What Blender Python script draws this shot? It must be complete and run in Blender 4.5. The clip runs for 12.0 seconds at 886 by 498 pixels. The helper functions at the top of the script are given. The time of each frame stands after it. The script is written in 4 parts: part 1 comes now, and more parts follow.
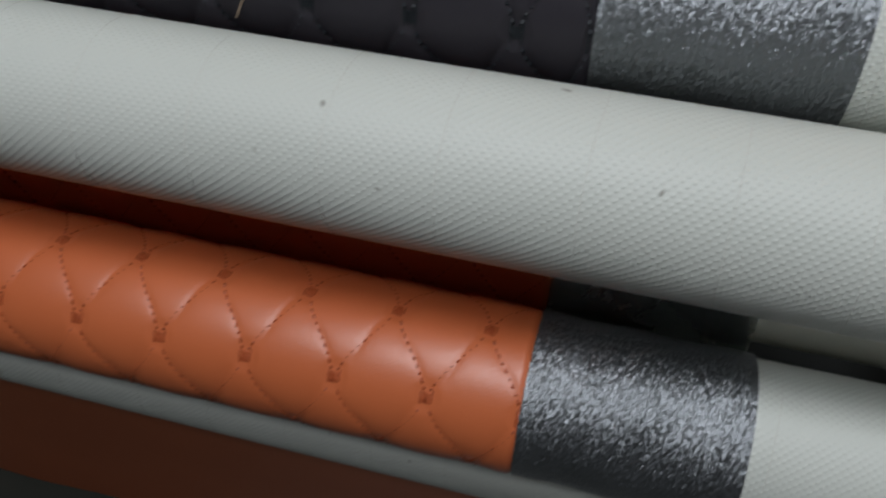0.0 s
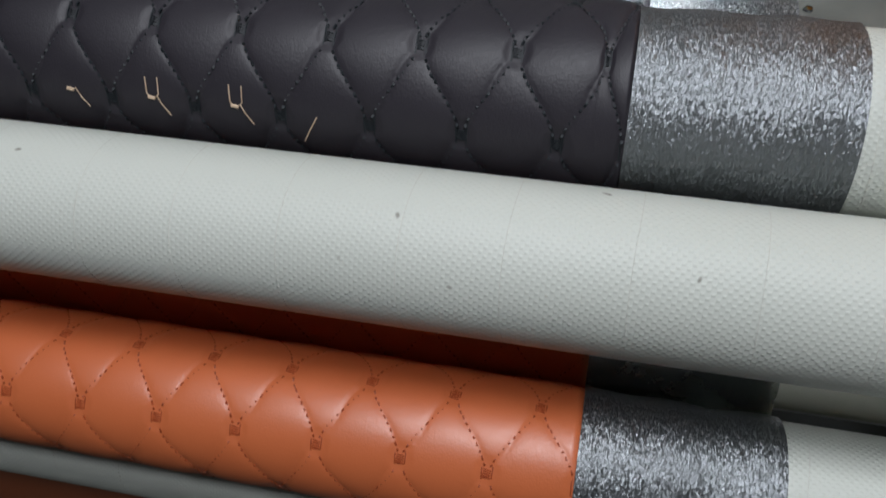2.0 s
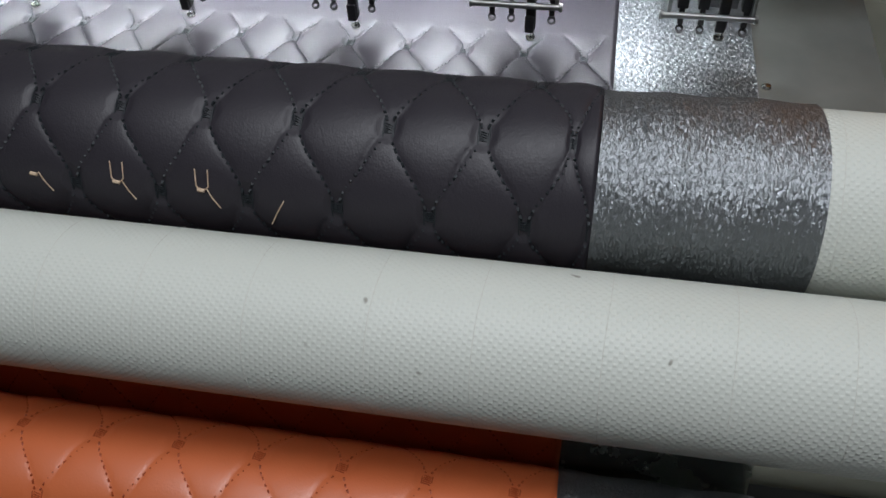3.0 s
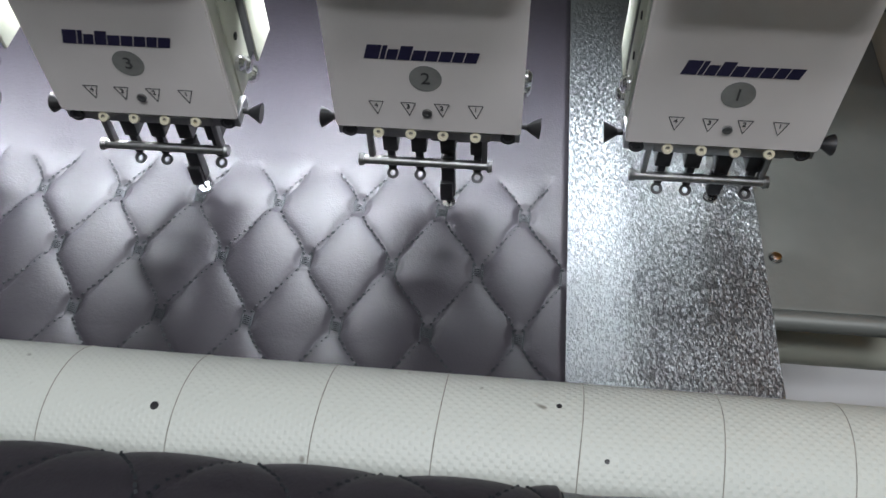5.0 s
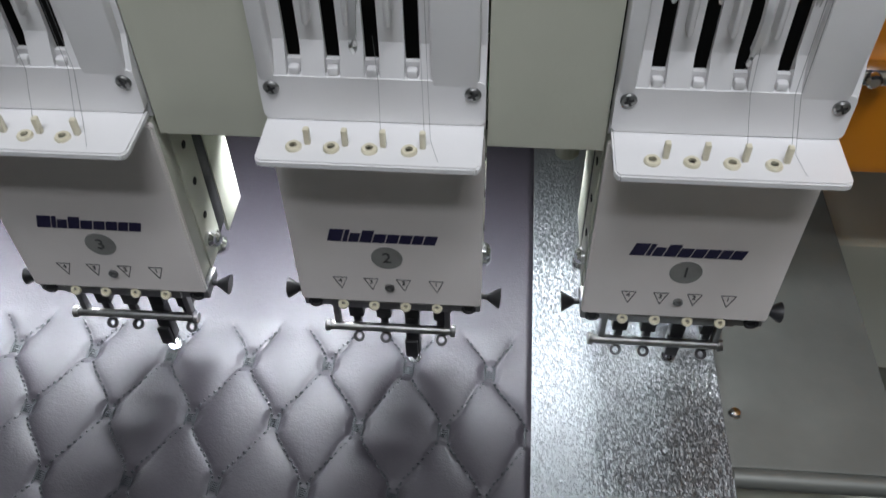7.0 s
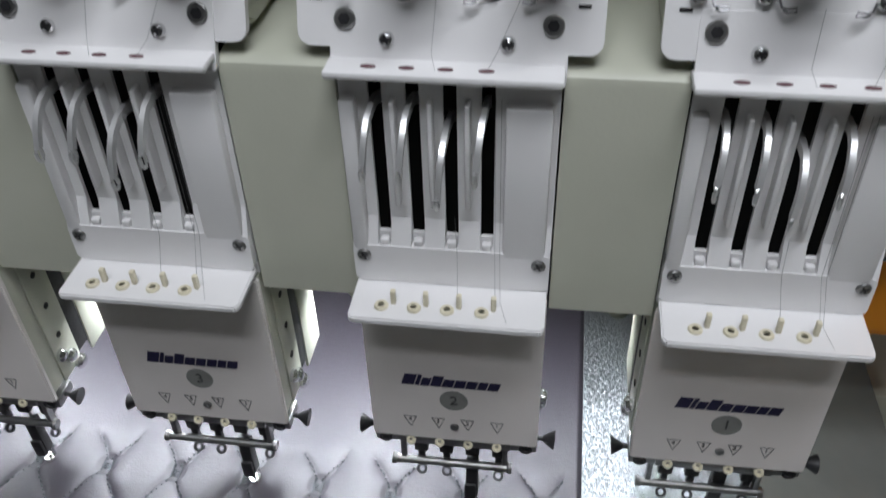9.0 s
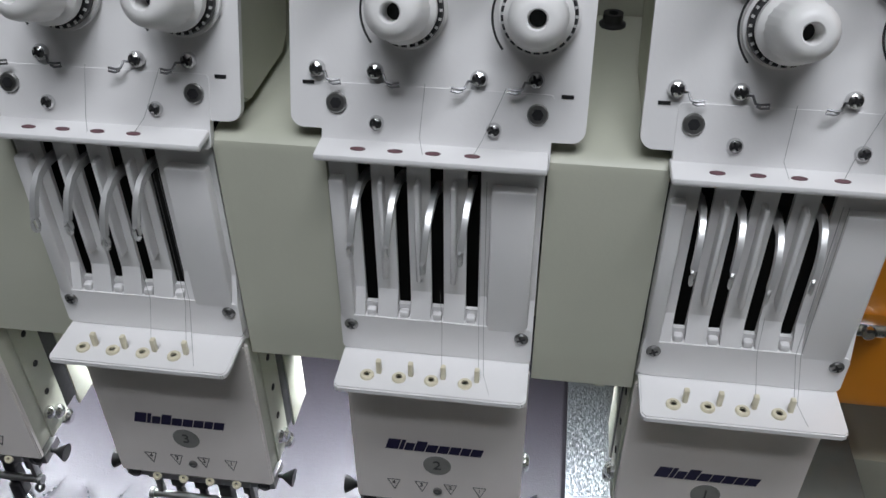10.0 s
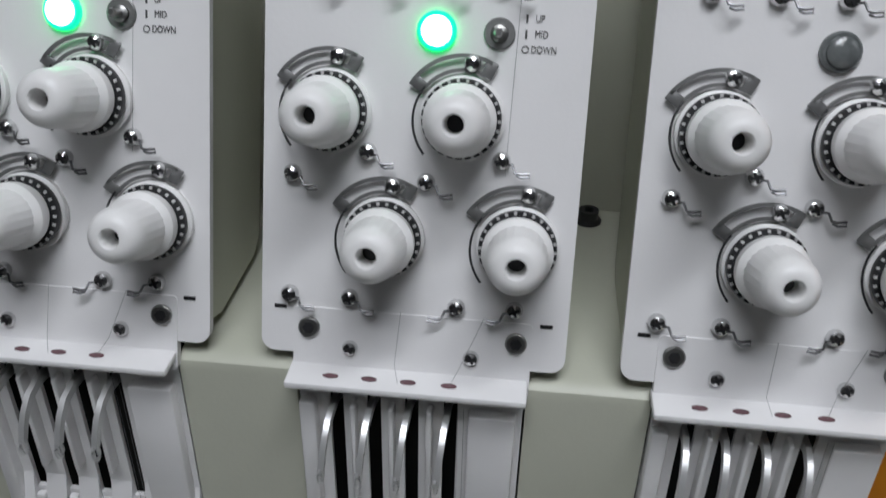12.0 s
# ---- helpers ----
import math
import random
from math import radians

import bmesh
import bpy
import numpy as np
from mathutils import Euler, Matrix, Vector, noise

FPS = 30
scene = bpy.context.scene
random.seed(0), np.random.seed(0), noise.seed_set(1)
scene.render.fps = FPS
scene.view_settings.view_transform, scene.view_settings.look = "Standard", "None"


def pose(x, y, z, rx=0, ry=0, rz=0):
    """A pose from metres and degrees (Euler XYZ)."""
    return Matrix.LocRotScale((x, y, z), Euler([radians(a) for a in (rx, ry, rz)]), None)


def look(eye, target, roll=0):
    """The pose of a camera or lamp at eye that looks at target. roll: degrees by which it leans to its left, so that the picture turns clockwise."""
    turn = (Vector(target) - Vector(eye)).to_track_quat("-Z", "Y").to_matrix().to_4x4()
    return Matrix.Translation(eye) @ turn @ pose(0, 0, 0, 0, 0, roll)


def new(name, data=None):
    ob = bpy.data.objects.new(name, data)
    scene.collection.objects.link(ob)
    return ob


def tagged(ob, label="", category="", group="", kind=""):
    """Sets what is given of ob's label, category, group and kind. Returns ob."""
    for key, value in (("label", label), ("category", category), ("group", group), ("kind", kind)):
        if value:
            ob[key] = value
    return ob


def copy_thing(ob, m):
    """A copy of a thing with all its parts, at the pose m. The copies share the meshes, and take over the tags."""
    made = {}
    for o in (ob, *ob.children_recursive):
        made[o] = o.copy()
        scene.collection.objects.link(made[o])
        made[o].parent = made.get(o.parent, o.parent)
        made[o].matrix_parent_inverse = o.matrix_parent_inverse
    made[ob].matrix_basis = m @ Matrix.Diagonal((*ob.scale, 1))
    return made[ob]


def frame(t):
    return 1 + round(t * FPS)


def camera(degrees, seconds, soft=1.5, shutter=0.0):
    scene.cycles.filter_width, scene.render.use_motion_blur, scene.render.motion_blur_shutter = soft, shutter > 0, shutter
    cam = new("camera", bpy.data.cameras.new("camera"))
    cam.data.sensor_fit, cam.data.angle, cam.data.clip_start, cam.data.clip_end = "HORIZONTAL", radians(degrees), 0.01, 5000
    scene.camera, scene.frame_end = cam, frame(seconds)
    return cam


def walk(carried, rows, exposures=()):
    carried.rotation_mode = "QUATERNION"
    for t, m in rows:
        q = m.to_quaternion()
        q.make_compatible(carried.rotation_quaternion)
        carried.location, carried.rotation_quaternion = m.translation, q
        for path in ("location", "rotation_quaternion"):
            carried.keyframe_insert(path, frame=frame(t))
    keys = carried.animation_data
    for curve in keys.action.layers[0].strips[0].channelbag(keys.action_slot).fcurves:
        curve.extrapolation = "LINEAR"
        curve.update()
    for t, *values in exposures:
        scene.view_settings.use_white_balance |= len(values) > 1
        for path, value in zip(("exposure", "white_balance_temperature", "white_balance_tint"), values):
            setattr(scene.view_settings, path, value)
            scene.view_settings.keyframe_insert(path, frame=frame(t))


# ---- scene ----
cam = camera(54.09, 12.0, 1.5, 0.4)

def place(eye, turn):
    """Camera pose from a place and (tilt from level, lean, heading) in degrees."""
    return pose(*eye, 90 + turn[0], 0, turn[2]) @ pose(0, 0, 0, 0, 0, turn[1])


PATH = [
    (0, (-0.0623, -0.6046, 0.3998), (-57.315, -5.090, 19.083)),
    (0.5, (-0.0999, -0.6350, 0.4256), (-60.041, -7.208, 20.207)),
    (1, (-0.1021, -0.6582, 0.4411), (-57.993, -7.075, 19.878)),
    (1.5, (-0.0989, -0.6518, 0.4427), (-55.032, -4.835, 16.529)),
    (2, (-0.0927, -0.6362, 0.4455), (-52.046, -5.120, 15.690)),
    (2.5, (-0.1024, -0.6372, 0.4499), (-48.981, -2.720, 12.481)),
    (3, (-0.0929, -0.6275, 0.4483), (-47.842, -3.198, 12.276)),
    (3.5, (-0.0935, -0.5906, 0.4601), (-46.970, -4.474, 13.168)),
    (3.7, (-0.0696, -0.5379, 0.4538), (-46.838, -6.726, 16.791)),
    (5.3, (-0.1159, -0.3282, 0.4164), (-53.424, -0.366, 4.839)),
    (5.5, (-0.1192, -0.3231, 0.4157), (-52.124, 0.310, 4.057)),
    (6, (-0.1169, -0.3132, 0.4297), (-50.946, 1.127, 2.827)),
    (6.5, (-0.1021, -0.3107, 0.4448), (-49.646, 0.291, 3.523)),
    (7, (-0.0949, -0.3136, 0.4589), (-47.330, -1.274, 5.423)),
    (7.2, (-0.1003, -0.3177, 0.4682), (-46.692, -1.651, 5.095)),
    (8.8, (-0.1033, -0.3414, 0.5015), (-40.673, -2.059, 8.713)),
    (9, (-0.1055, -0.3400, 0.5130), (-39.862, -1.798, 8.846)),
    (9.5, (-0.1057, -0.3380, 0.5376), (-38.299, -0.871, 8.287)),
    (10, (-0.1037, -0.3361, 0.5347), (-37.637, -0.312, 7.928)),
    (10.5, (-0.1049, -0.3417, 0.5481), (-35.871, 0.523, 7.273)),
    (11, (-0.1034, -0.3389, 0.5643), (-34.342, 0.711, 6.904)),
    (11.5, (-0.1044, -0.3160, 0.5673), (-32.800, 1.027, 6.126)),
    (12, (-0.1114, -0.2949, 0.5771), (-31.708, 1.287, 5.643)),
]
walk(cam, [(t, place(e, a)) for t, e, a in PATH], exposures=[(0.0, -0.14), (0.3, 0.22), (0.6, 0.32), (1.0, 0.28), (2.0, 0.15), (3.0, -0.02), (3.7, -0.14), (5.3, 0.15), (6.0, 0.12), (7.2, -0.02), (10.0, -0.05), (12.0, -0.14)])

# ---- light ----
world = bpy.data.worlds.new("hall_world")
world.use_nodes = True
world.node_tree.nodes["Background"].inputs[0].default_value = (0.75, 0.82, 0.9, 1)
world.node_tree.nodes["Background"].inputs[1].default_value = 0.004
scene.world = world


def area_lamp(name, m, sx, sy, watts, colour):
    d = bpy.data.lights.new(name, "AREA")
    d.shape, d.size, d.size_y, d.energy, d.color = "RECTANGLE", sx, sy, watts, colour
    ob = new(name, d)
    ob.matrix_world = m
    return ob


P = 0.1524          # head to head
HEADS = 9
BEDX0, BEDX1 = -1.30, 0.60
COOL = (0.90, 0.935, 1.0)
area_lamp("hall_lamp", look((0.02, -0.60, 2.05), (-0.02, -0.52, 0)), 1.1, 0.16, 21, COOL)
area_lamp("hall_lamp", look((-0.15, -1.10, 2.05), (-0.15, -0.70, 0)), 1.2, 0.16, 12.5, COOL)
# weak unseen fill from the south, added to lift covers and lowest roller
area_lamp("hall_lamp", look((-0.3, -2.3, 2.05), (-0.3, -1.9, 0)), 2.4, 0.3, 0.4, COOL)
# unseen fill added in the east to brighten the tray under the rollers
area_lamp("hall_lamp", look((1.9, -0.45, 2.05), (0.5, -0.35, 0)), 0.3, 2.0, 6, COOL)
# unseen fill added behind the machine to light the floor beyond
area_lamp("hall_lamp", look((0.6, 2.2, 2.05), (0.6, 1.8, 0)), 3.2, 0.4, 6, COOL)
for k in range(HEADS):
    # one work light behind each needle, one between each pair of heads
    for x, y, z, sx, watts, wide in ((-k * P + 0.009, 0.050, 0.1015, 0.012, 0.17 if k else 0.03, 142), (-(k + 0.5) * P, 0.098, 0.155, 0.044, 0.72 if k else 0.29, 126)):
        ob = area_lamp("head_lamp", look((x, y, z), (x, y - 0.028, 0.0)), sx, 0.012, watts, (0.88, 0.935, 1.0))
        ob.data.spread = radians(wide)

# ---- materials ----


def nodes(name):
    m = bpy.data.materials.new(name)
    m.use_nodes = True
    nt = m.node_tree
    return m, nt, nt.nodes["Principled BSDF"]


def add(nt, kind, **kw):
    n = nt.nodes.new(kind)
    for k, v in kw.items():
        n.inputs[k].default_value = v
    return n


def mix_colour(nt, fac, a, b):
    r = nt.nodes.new("ShaderNodeValToRGB")
    r.color_ramp.elements[0].color, r.color_ramp.elements[1].color = (*a, 1), (*b, 1)
    nt.links.new(fac, r.inputs[0])
    return r


def surface(name, a, b, scale=8.0, rough=0.5, metal=0.0, grain=200.0, bump=0.1, spec=0.5, lo=0.35, hi=0.65, dist=0.001, spots=0.0):
    """A paint, plastic or metal with blotches, fine grain and uneven gloss."""
    m, nt, p = nodes(name)
    co = add(nt, "ShaderNodeTexCoord")
    big = add(nt, "ShaderNodeTexNoise", Scale=scale, Detail=5.0, Roughness=0.6)
    nt.links.new(co.outputs["Object"], big.inputs["Vector"])
    ramp = mix_colour(nt, big.outputs["Fac"], a, b)
    ramp.color_ramp.elements[0].position, ramp.color_ramp.elements[1].position = lo, hi
    out = ramp.outputs[0]
    if spots > 0:
        sp = add(nt, "ShaderNodeTexNoise", Scale=scale * 14, Detail=2.0)
        nt.links.new(co.outputs["Object"], sp.inputs["Vector"])
        sr = nt.nodes.new("ShaderNodeValToRGB")
        sr.color_ramp.elements[0].position, sr.color_ramp.elements[1].position = 0.70, 0.76
        nt.links.new(sp.outputs["Fac"], sr.inputs[0])
        mx = nt.nodes.new("ShaderNodeMix")
        mx.data_type = "RGBA"
        mx.inputs[7].default_value = (a[0] * spots, a[1] * spots, a[2] * spots, 1)
        nt.links.new(sr.outputs[0], mx.inputs[0])
        nt.links.new(out, mx.inputs[6])
        out = mx.outputs[2]
    nt.links.new(out, p.inputs["Base Color"])
    fine = add(nt, "ShaderNodeTexNoise", Scale=grain, Detail=3.0)
    nt.links.new(co.outputs["Object"], fine.inputs["Vector"])
    mr = add(nt, "ShaderNodeMapRange")
    mr.inputs["To Min"].default_value, mr.inputs["To Max"].default_value = max(0.03, rough - 0.08), min(1.0, rough + 0.1)
    nt.links.new(big.outputs["Fac"], mr.inputs["Value"])
    nt.links.new(mr.outputs[0], p.inputs["Roughness"])
    b_ = add(nt, "ShaderNodeBump", Strength=bump, Distance=dist)
    nt.links.new(fine.outputs["Fac"], b_.inputs["Height"])
    nt.links.new(b_.outputs[0], p.inputs["Normal"])
    p.inputs["Metallic"].default_value = metal
    p.inputs["Specular IOR Level"].default_value = spec
    return m


white = surface("white_paint", (0.78, 0.77, 0.77), (0.83, 0.82, 0.82), 6, 0.42, grain=500, bump=0.06)
cover_white = surface("cover_paint", (0.77, 0.72, 0.69), (0.82, 0.775, 0.745), 9, 0.38, grain=420, bump=0.08)
cream = surface("cream_paint", (0.475, 0.485, 0.40), (0.535, 0.54, 0.45), 5, 0.42, grain=350, bump=0.12)
knob_white = surface("white_plastic", (0.80, 0.79, 0.78), (0.86, 0.85, 0.84), 30, 0.38, grain=900, bump=0.1)
ivory = surface("ivory_ceramic", (0.62, 0.57, 0.42), (0.74, 0.69, 0.53), 120, 0.3, grain=600, bump=0.05)
chrome = surface("bright_steel", (0.62, 0.62, 0.62), (0.72, 0.72, 0.72), 60, 0.2, 1.0, grain=900, bump=0.08)
dull_steel = surface("dull_steel", (0.26, 0.26, 0.26), (0.36, 0.36, 0.35), 60, 0.38, 1.0, grain=700, bump=0.15)
bracket_steel = surface("dark_steel", (0.13, 0.13, 0.135), (0.20, 0.20, 0.205), 60, 0.34, 1.0, grain=700, bump=0.1)
bracket_grey = surface("grey_plated_steel", (0.20, 0.20, 0.20), (0.28, 0.28, 0.275), 60, 0.42, 0.6, grain=700, bump=0.1)
satin = surface("satin_steel", (0.70, 0.70, 0.70), (0.80, 0.80, 0.79), 60, 0.36, 0.65, grain=700, bump=0.06)
black = surface("black_plastic", (0.012, 0.012, 0.013), (0.022, 0.022, 0.024), 60, 0.42, grain=600, bump=0.1)
# near-black colour that stands in for the shade inside slots and holes
void = surface("inside_shade", (0.006, 0.006, 0.006), (0.012, 0.011, 0.010), 20, 0.8)
green_print = surface("green_plastic", (0.01, 0.26, 0.10), (0.02, 0.34, 0.14), 200, 0.3)
navy = surface("navy_print", (0.012, 0.010, 0.045), (0.02, 0.016, 0.06), 200, 0.5)
ink = surface("grey_print", (0.05, 0.05, 0.05), (0.08, 0.08, 0.08), 200, 0.5)
disc_grey = surface("grey_disc_print", (0.21, 0.21, 0.20), (0.26, 0.26, 0.245), 120, 0.45)
belt = surface("black_rubber", (0.008, 0.008, 0.008), (0.02, 0.02, 0.02), 40, 0.6, grain=300, bump=0.2)
plate_metal = surface("bed_steel", (0.16, 0.168, 0.155), (0.22, 0.228, 0.21), 7, 0.48, 0.45, grain=250, bump=0.12)
orange_paint = surface("orange_paint", (0.80, 0.27, 0.01), (0.88, 0.33, 0.015), 6, 0.35)
floor_mat = surface("hall_floor_paint", (0.045, 0.050, 0.042), (0.070, 0.074, 0.062), 2, 0.35, grain=60, bump=0.15)
wall_mat = surface("hall_wall_paint", (0.15, 0.155, 0.15), (0.20, 0.20, 0.195), 1.5, 0.7, grain=60, bump=0.2)
thread_grey = surface("grey_thread", (0.006, 0.009, 0.012), (0.012, 0.017, 0.021), 300, 0.6)
thread_orange = surface("orange_thread", (0.28, 0.045, 0.010), (0.38, 0.070, 0.016), 300, 0.55)
thread_pale = surface("pale_thread", (0.52, 0.38, 0.25), (0.66, 0.50, 0.36), 300, 0.5)
thread_thin = surface("dark_thread", (0.16, 0.16, 0.16), (0.24, 0.24, 0.24), 300, 0.5)
joint_pale = surface("joint_pale", (0.57, 0.56, 0.505), (0.67, 0.66, 0.60), 40, 0.7)
joint_dirt = surface("joint_dirt", (0.30, 0.285, 0.245), (0.56, 0.54, 0.47), 40, 0.7)
# dark pink that paints the shade in the thread holes
hole_shade_pink = surface("thread_hole_shade", (0.10, 0.05, 0.06), (0.16, 0.08, 0.09), 200, 0.8)


def leather(name, a, b, rough=0.42, pore=900.0, bump=0.25, spec=0.5):
    m, nt, p = nodes(name)
    uv = nt.nodes.new("ShaderNodeUVMap")
    uv.uv_map = "UVMap"
    big = add(nt, "ShaderNodeTexNoise", Scale=9.0, Detail=6.0)
    vor = add(nt, "ShaderNodeTexVoronoi", Scale=pore)
    wr = add(nt, "ShaderNodeTexNoise", Scale=260.0, Detail=4.0)
    for n in (big, vor, wr):
        nt.links.new(uv.outputs[0], n.inputs["Vector"])
    ramp = mix_colour(nt, big.outputs["Fac"], a, b)
    nt.links.new(ramp.outputs[0], p.inputs["Base Color"])
    ad = nt.nodes.new("ShaderNodeMath")
    ad.operation = "MULTIPLY_ADD"
    ad.inputs[1].default_value = 0.5
    nt.links.new(vor.outputs["Distance"], ad.inputs[0])
    nt.links.new(wr.outputs["Fac"], ad.inputs[2])
    bp = add(nt, "ShaderNodeBump", Strength=bump, Distance=0.0008)
    nt.links.new(ad.outputs[0], bp.inputs["Height"])
    nt.links.new(bp.outputs[0], p.inputs["Normal"])
    mr = add(nt, "ShaderNodeMapRange")
    mr.inputs["To Min"].default_value, mr.inputs["To Max"].default_value = rough - 0.06, rough + 0.1
    nt.links.new(wr.outputs["Fac"], mr.inputs["Value"])
    nt.links.new(mr.outputs[0], p.inputs["Roughness"])
    p.inputs["Specular IOR Level"].default_value = spec
    return m


grey_leather = leather("grey_leather", (0.021, 0.0185, 0.024), (0.030, 0.026, 0.033), 0.49, bump=0.18, spec=0.46)
orange_leather = leather("orange_leather", (0.56, 0.130, 0.042), (0.66, 0.168, 0.058), 0.40, bump=0.12, spec=0.75)


def foil(name):
    """Crinkled silver backing foil: small facets tilted at random, wider wrinkles."""
    m, nt, p = nodes(name)
    uv = nt.nodes.new("ShaderNodeUVMap")
    uv.uv_map = "UVMap"
    co = nt.nodes.new("ShaderNodeTexCoord")
    v = add(nt, "ShaderNodeTexVoronoi", Scale=820.0)
    a = add(nt, "ShaderNodeTexNoise", Scale=260.0, Detail=4.0, Roughness=0.7)
    c = add(nt, "ShaderNodeTexNoise", Scale=12.0, Detail=4.0)
    w = add(nt, "ShaderNodeTexNoise", Scale=1500.0, Detail=1.0)
    st = nt.nodes.new("ShaderNodeMapping")
    st.inputs["Scale"].default_value = (1.65, 0.72, 1.0)
    nt.links.new(uv.outputs[0], st.inputs["Vector"])
    wob = nt.nodes.new("ShaderNodeVectorMath")
    wob.operation = "MULTIPLY_ADD"
    wob.inputs[1].default_value = (0.0016, 0.0016, 0.0016)
    nt.links.new(a.outputs["Color"], wob.inputs[0])
    nt.links.new(st.outputs[0], wob.inputs[2])
    nt.links.new(wob.outputs[0], v.inputs["Vector"])
    for n in (a, c, w):
        nt.links.new(uv.outputs[0], n.inputs["Vector"])
    sub = nt.nodes.new("ShaderNodeVectorMath")
    sub.operation = "SUBTRACT"
    sub.inputs[1].default_value = (0.5, 0.5, 0.5)
    nt.links.new(v.outputs["Color"], sub.inputs[0])
    mad = nt.nodes.new("ShaderNodeVectorMath")
    mad.operation = "MULTIPLY_ADD"
    mad.inputs[1].default_value = (0.58, 0.58, 0.58)
    nt.links.new(sub.outputs[0], mad.inputs[0])
    nt.links.new(co.outputs["Normal"], mad.inputs[2])
    nrm = nt.nodes.new("ShaderNodeVectorMath")
    nrm.operation = "NORMALIZE"
    nt.links.new(mad.outputs[0], nrm.inputs[0])
    bp = add(nt, "ShaderNodeBump", Strength=0.6, Distance=0.0015)
    nt.links.new(a.outputs["Fac"], bp.inputs["Height"])
    nt.links.new(nrm.outputs[0], bp.inputs["Normal"])
    nt.links.new(bp.outputs[0], p.inputs["Normal"])
    r = mix_colour(nt, c.outputs["Fac"], (0.20, 0.215, 0.225), (0.32, 0.335, 0.35))
    nt.links.new(r.outputs[0], p.inputs["Base Color"])
    p.inputs["Metallic"].default_value, p.inputs["Roughness"].default_value = 0.92, 0.42
    return m


silver_foil = foil("silver_foil")
flat_foil = surface("flat_foil", (0.62, 0.66, 0.63), (0.74, 0.77, 0.74), 20, 0.26, 1.0, grain=300, bump=0.08)


def roller_rubber():
    """Cream grip rubber: rows of fine knobs, faint rub marks."""
    m, nt, p = nodes("cream_grip_rubber")
    uv = nt.nodes.new("ShaderNodeUVMap")
    uv.uv_map = "UVMap"
    sep = nt.nodes.new("ShaderNodeSeparateXYZ")
    nt.links.new(uv.outputs[0], sep.inputs[0])

    def wave(out_a, ka, out_b, kb):
        m1 = nt.nodes.new("ShaderNodeMath")
        m1.operation = "MULTIPLY"
        m1.inputs[1].default_value = ka
        nt.links.new(out_a, m1.inputs[0])
        m2 = nt.nodes.new("ShaderNodeMath")
        m2.operation = "MULTIPLY_ADD"
        m2.inputs[1].default_value = kb
        nt.links.new(out_b, m2.inputs[0])
        nt.links.new(m1.outputs[0], m2.inputs[2])
        m3 = nt.nodes.new("ShaderNodeMath")
        m3.operation = "SINE"
        nt.links.new(m2.outputs[0], m3.inputs[0])
        return m3.outputs[0]

    w1 = wave(sep.outputs[0], 2 * math.pi / 0.0046, sep.outputs[1], 0.0)
    w2 = wave(sep.outputs[0], 0.0, sep.outputs[1], 2 * math.pi / 0.0040)
    mul = nt.nodes.new("ShaderNodeMath")
    mul.operation = "MULTIPLY"
    mul.use_clamp = True
    nt.links.new(w1, mul.inputs[0])
    nt.links.new(w2, mul.inputs[1])
    big = add(nt, "ShaderNodeTexNoise", Scale=6.0, Detail=6.0)
    nt.links.new(uv.outputs[0], big.inputs["Vector"])
    ramp = mix_colour(nt, big.outputs["Fac"], (0.59, 0.615, 0.555), (0.68, 0.70, 0.64))
    sp = add(nt, "ShaderNodeTexNoise", Scale=95.0, Detail=1.0)
    nt.links.new(uv.outputs[0], sp.inputs["Vector"])
    sr = nt.nodes.new("ShaderNodeValToRGB")
    sr.color_ramp.elements[0].position, sr.color_ramp.elements[1].position = 0.76, 0.80
    nt.links.new(sp.outputs["Fac"], sr.inputs[0])
    mx = nt.nodes.new("ShaderNodeMix")
    mx.data_type = "RGBA"
    mx.inputs[7].default_value = (0.28, 0.27, 0.23, 1)
    nt.links.new(sr.outputs[0], mx.inputs[0])
    nt.links.new(ramp.outputs[0], mx.inputs[6])
    nt.links.new(mx.outputs[2], p.inputs["Base Color"])
    bp = add(nt, "ShaderNodeBump", Strength=0.42, Distance=0.0006)
    nt.links.new(mul.outputs[0], bp.inputs["Height"])
    nt.links.new(bp.outputs[0], p.inputs["Normal"])
    p.inputs["Roughness"].default_value = 0.5
    return m


grip = roller_rubber()


def glow(name, colour, power):
    m, nt, p = nodes(name)
    p.inputs["Base Color"].default_value = (*colour, 1)
    p.inputs["Emission Color"].default_value = (*colour, 1)
    p.inputs["Emission Strength"].default_value = power
    return m


lamp_glow = glow("lamp_strip_glow", (0.93, 0.97, 1.0), 6.0)
lens_dark = surface("dark_lens", (0.10, 0.11, 0.11), (0.16, 0.17, 0.17), 120, 0.15)
green_glow = glow("green_led_glow", (0.0, 0.75, 0.16), 3.5)
green_core = glow("green_led_core", (0.45, 1.0, 0.65), 7.0)

# ---- mesh helpers ----


def finish(name, bm, material, smooth=True):
    me = bpy.data.meshes.new(name)
    bmesh.ops.recalc_face_normals(bm, faces=bm.faces)
    bm.to_mesh(me)
    bm.free()
    if smooth:
        for f in me.polygons:
            f.use_smooth = True
        me.set_sharp_from_angle(angle=radians(32))
    me.materials.append(material)
    return me


def part(name, bm, material, parent, label=""):
    """One mesh object under a thing or a part."""
    ob = new(name, finish(name, bm, material))
    ob.parent = parent
    if label:
        tagged(ob, label)
    return ob


def thing(name, label, category, group="", kind="", at=None):
    ob = new(name)
    ob.empty_display_size = 0.02
    if at is not None:
        ob.matrix_world = at
    return tagged(ob, label, category, group, kind)


def solid(name, bm, material, label="", category="", kind="", group=""):
    return tagged(new(name, finish(name, bm, material)), label, category, group, kind)


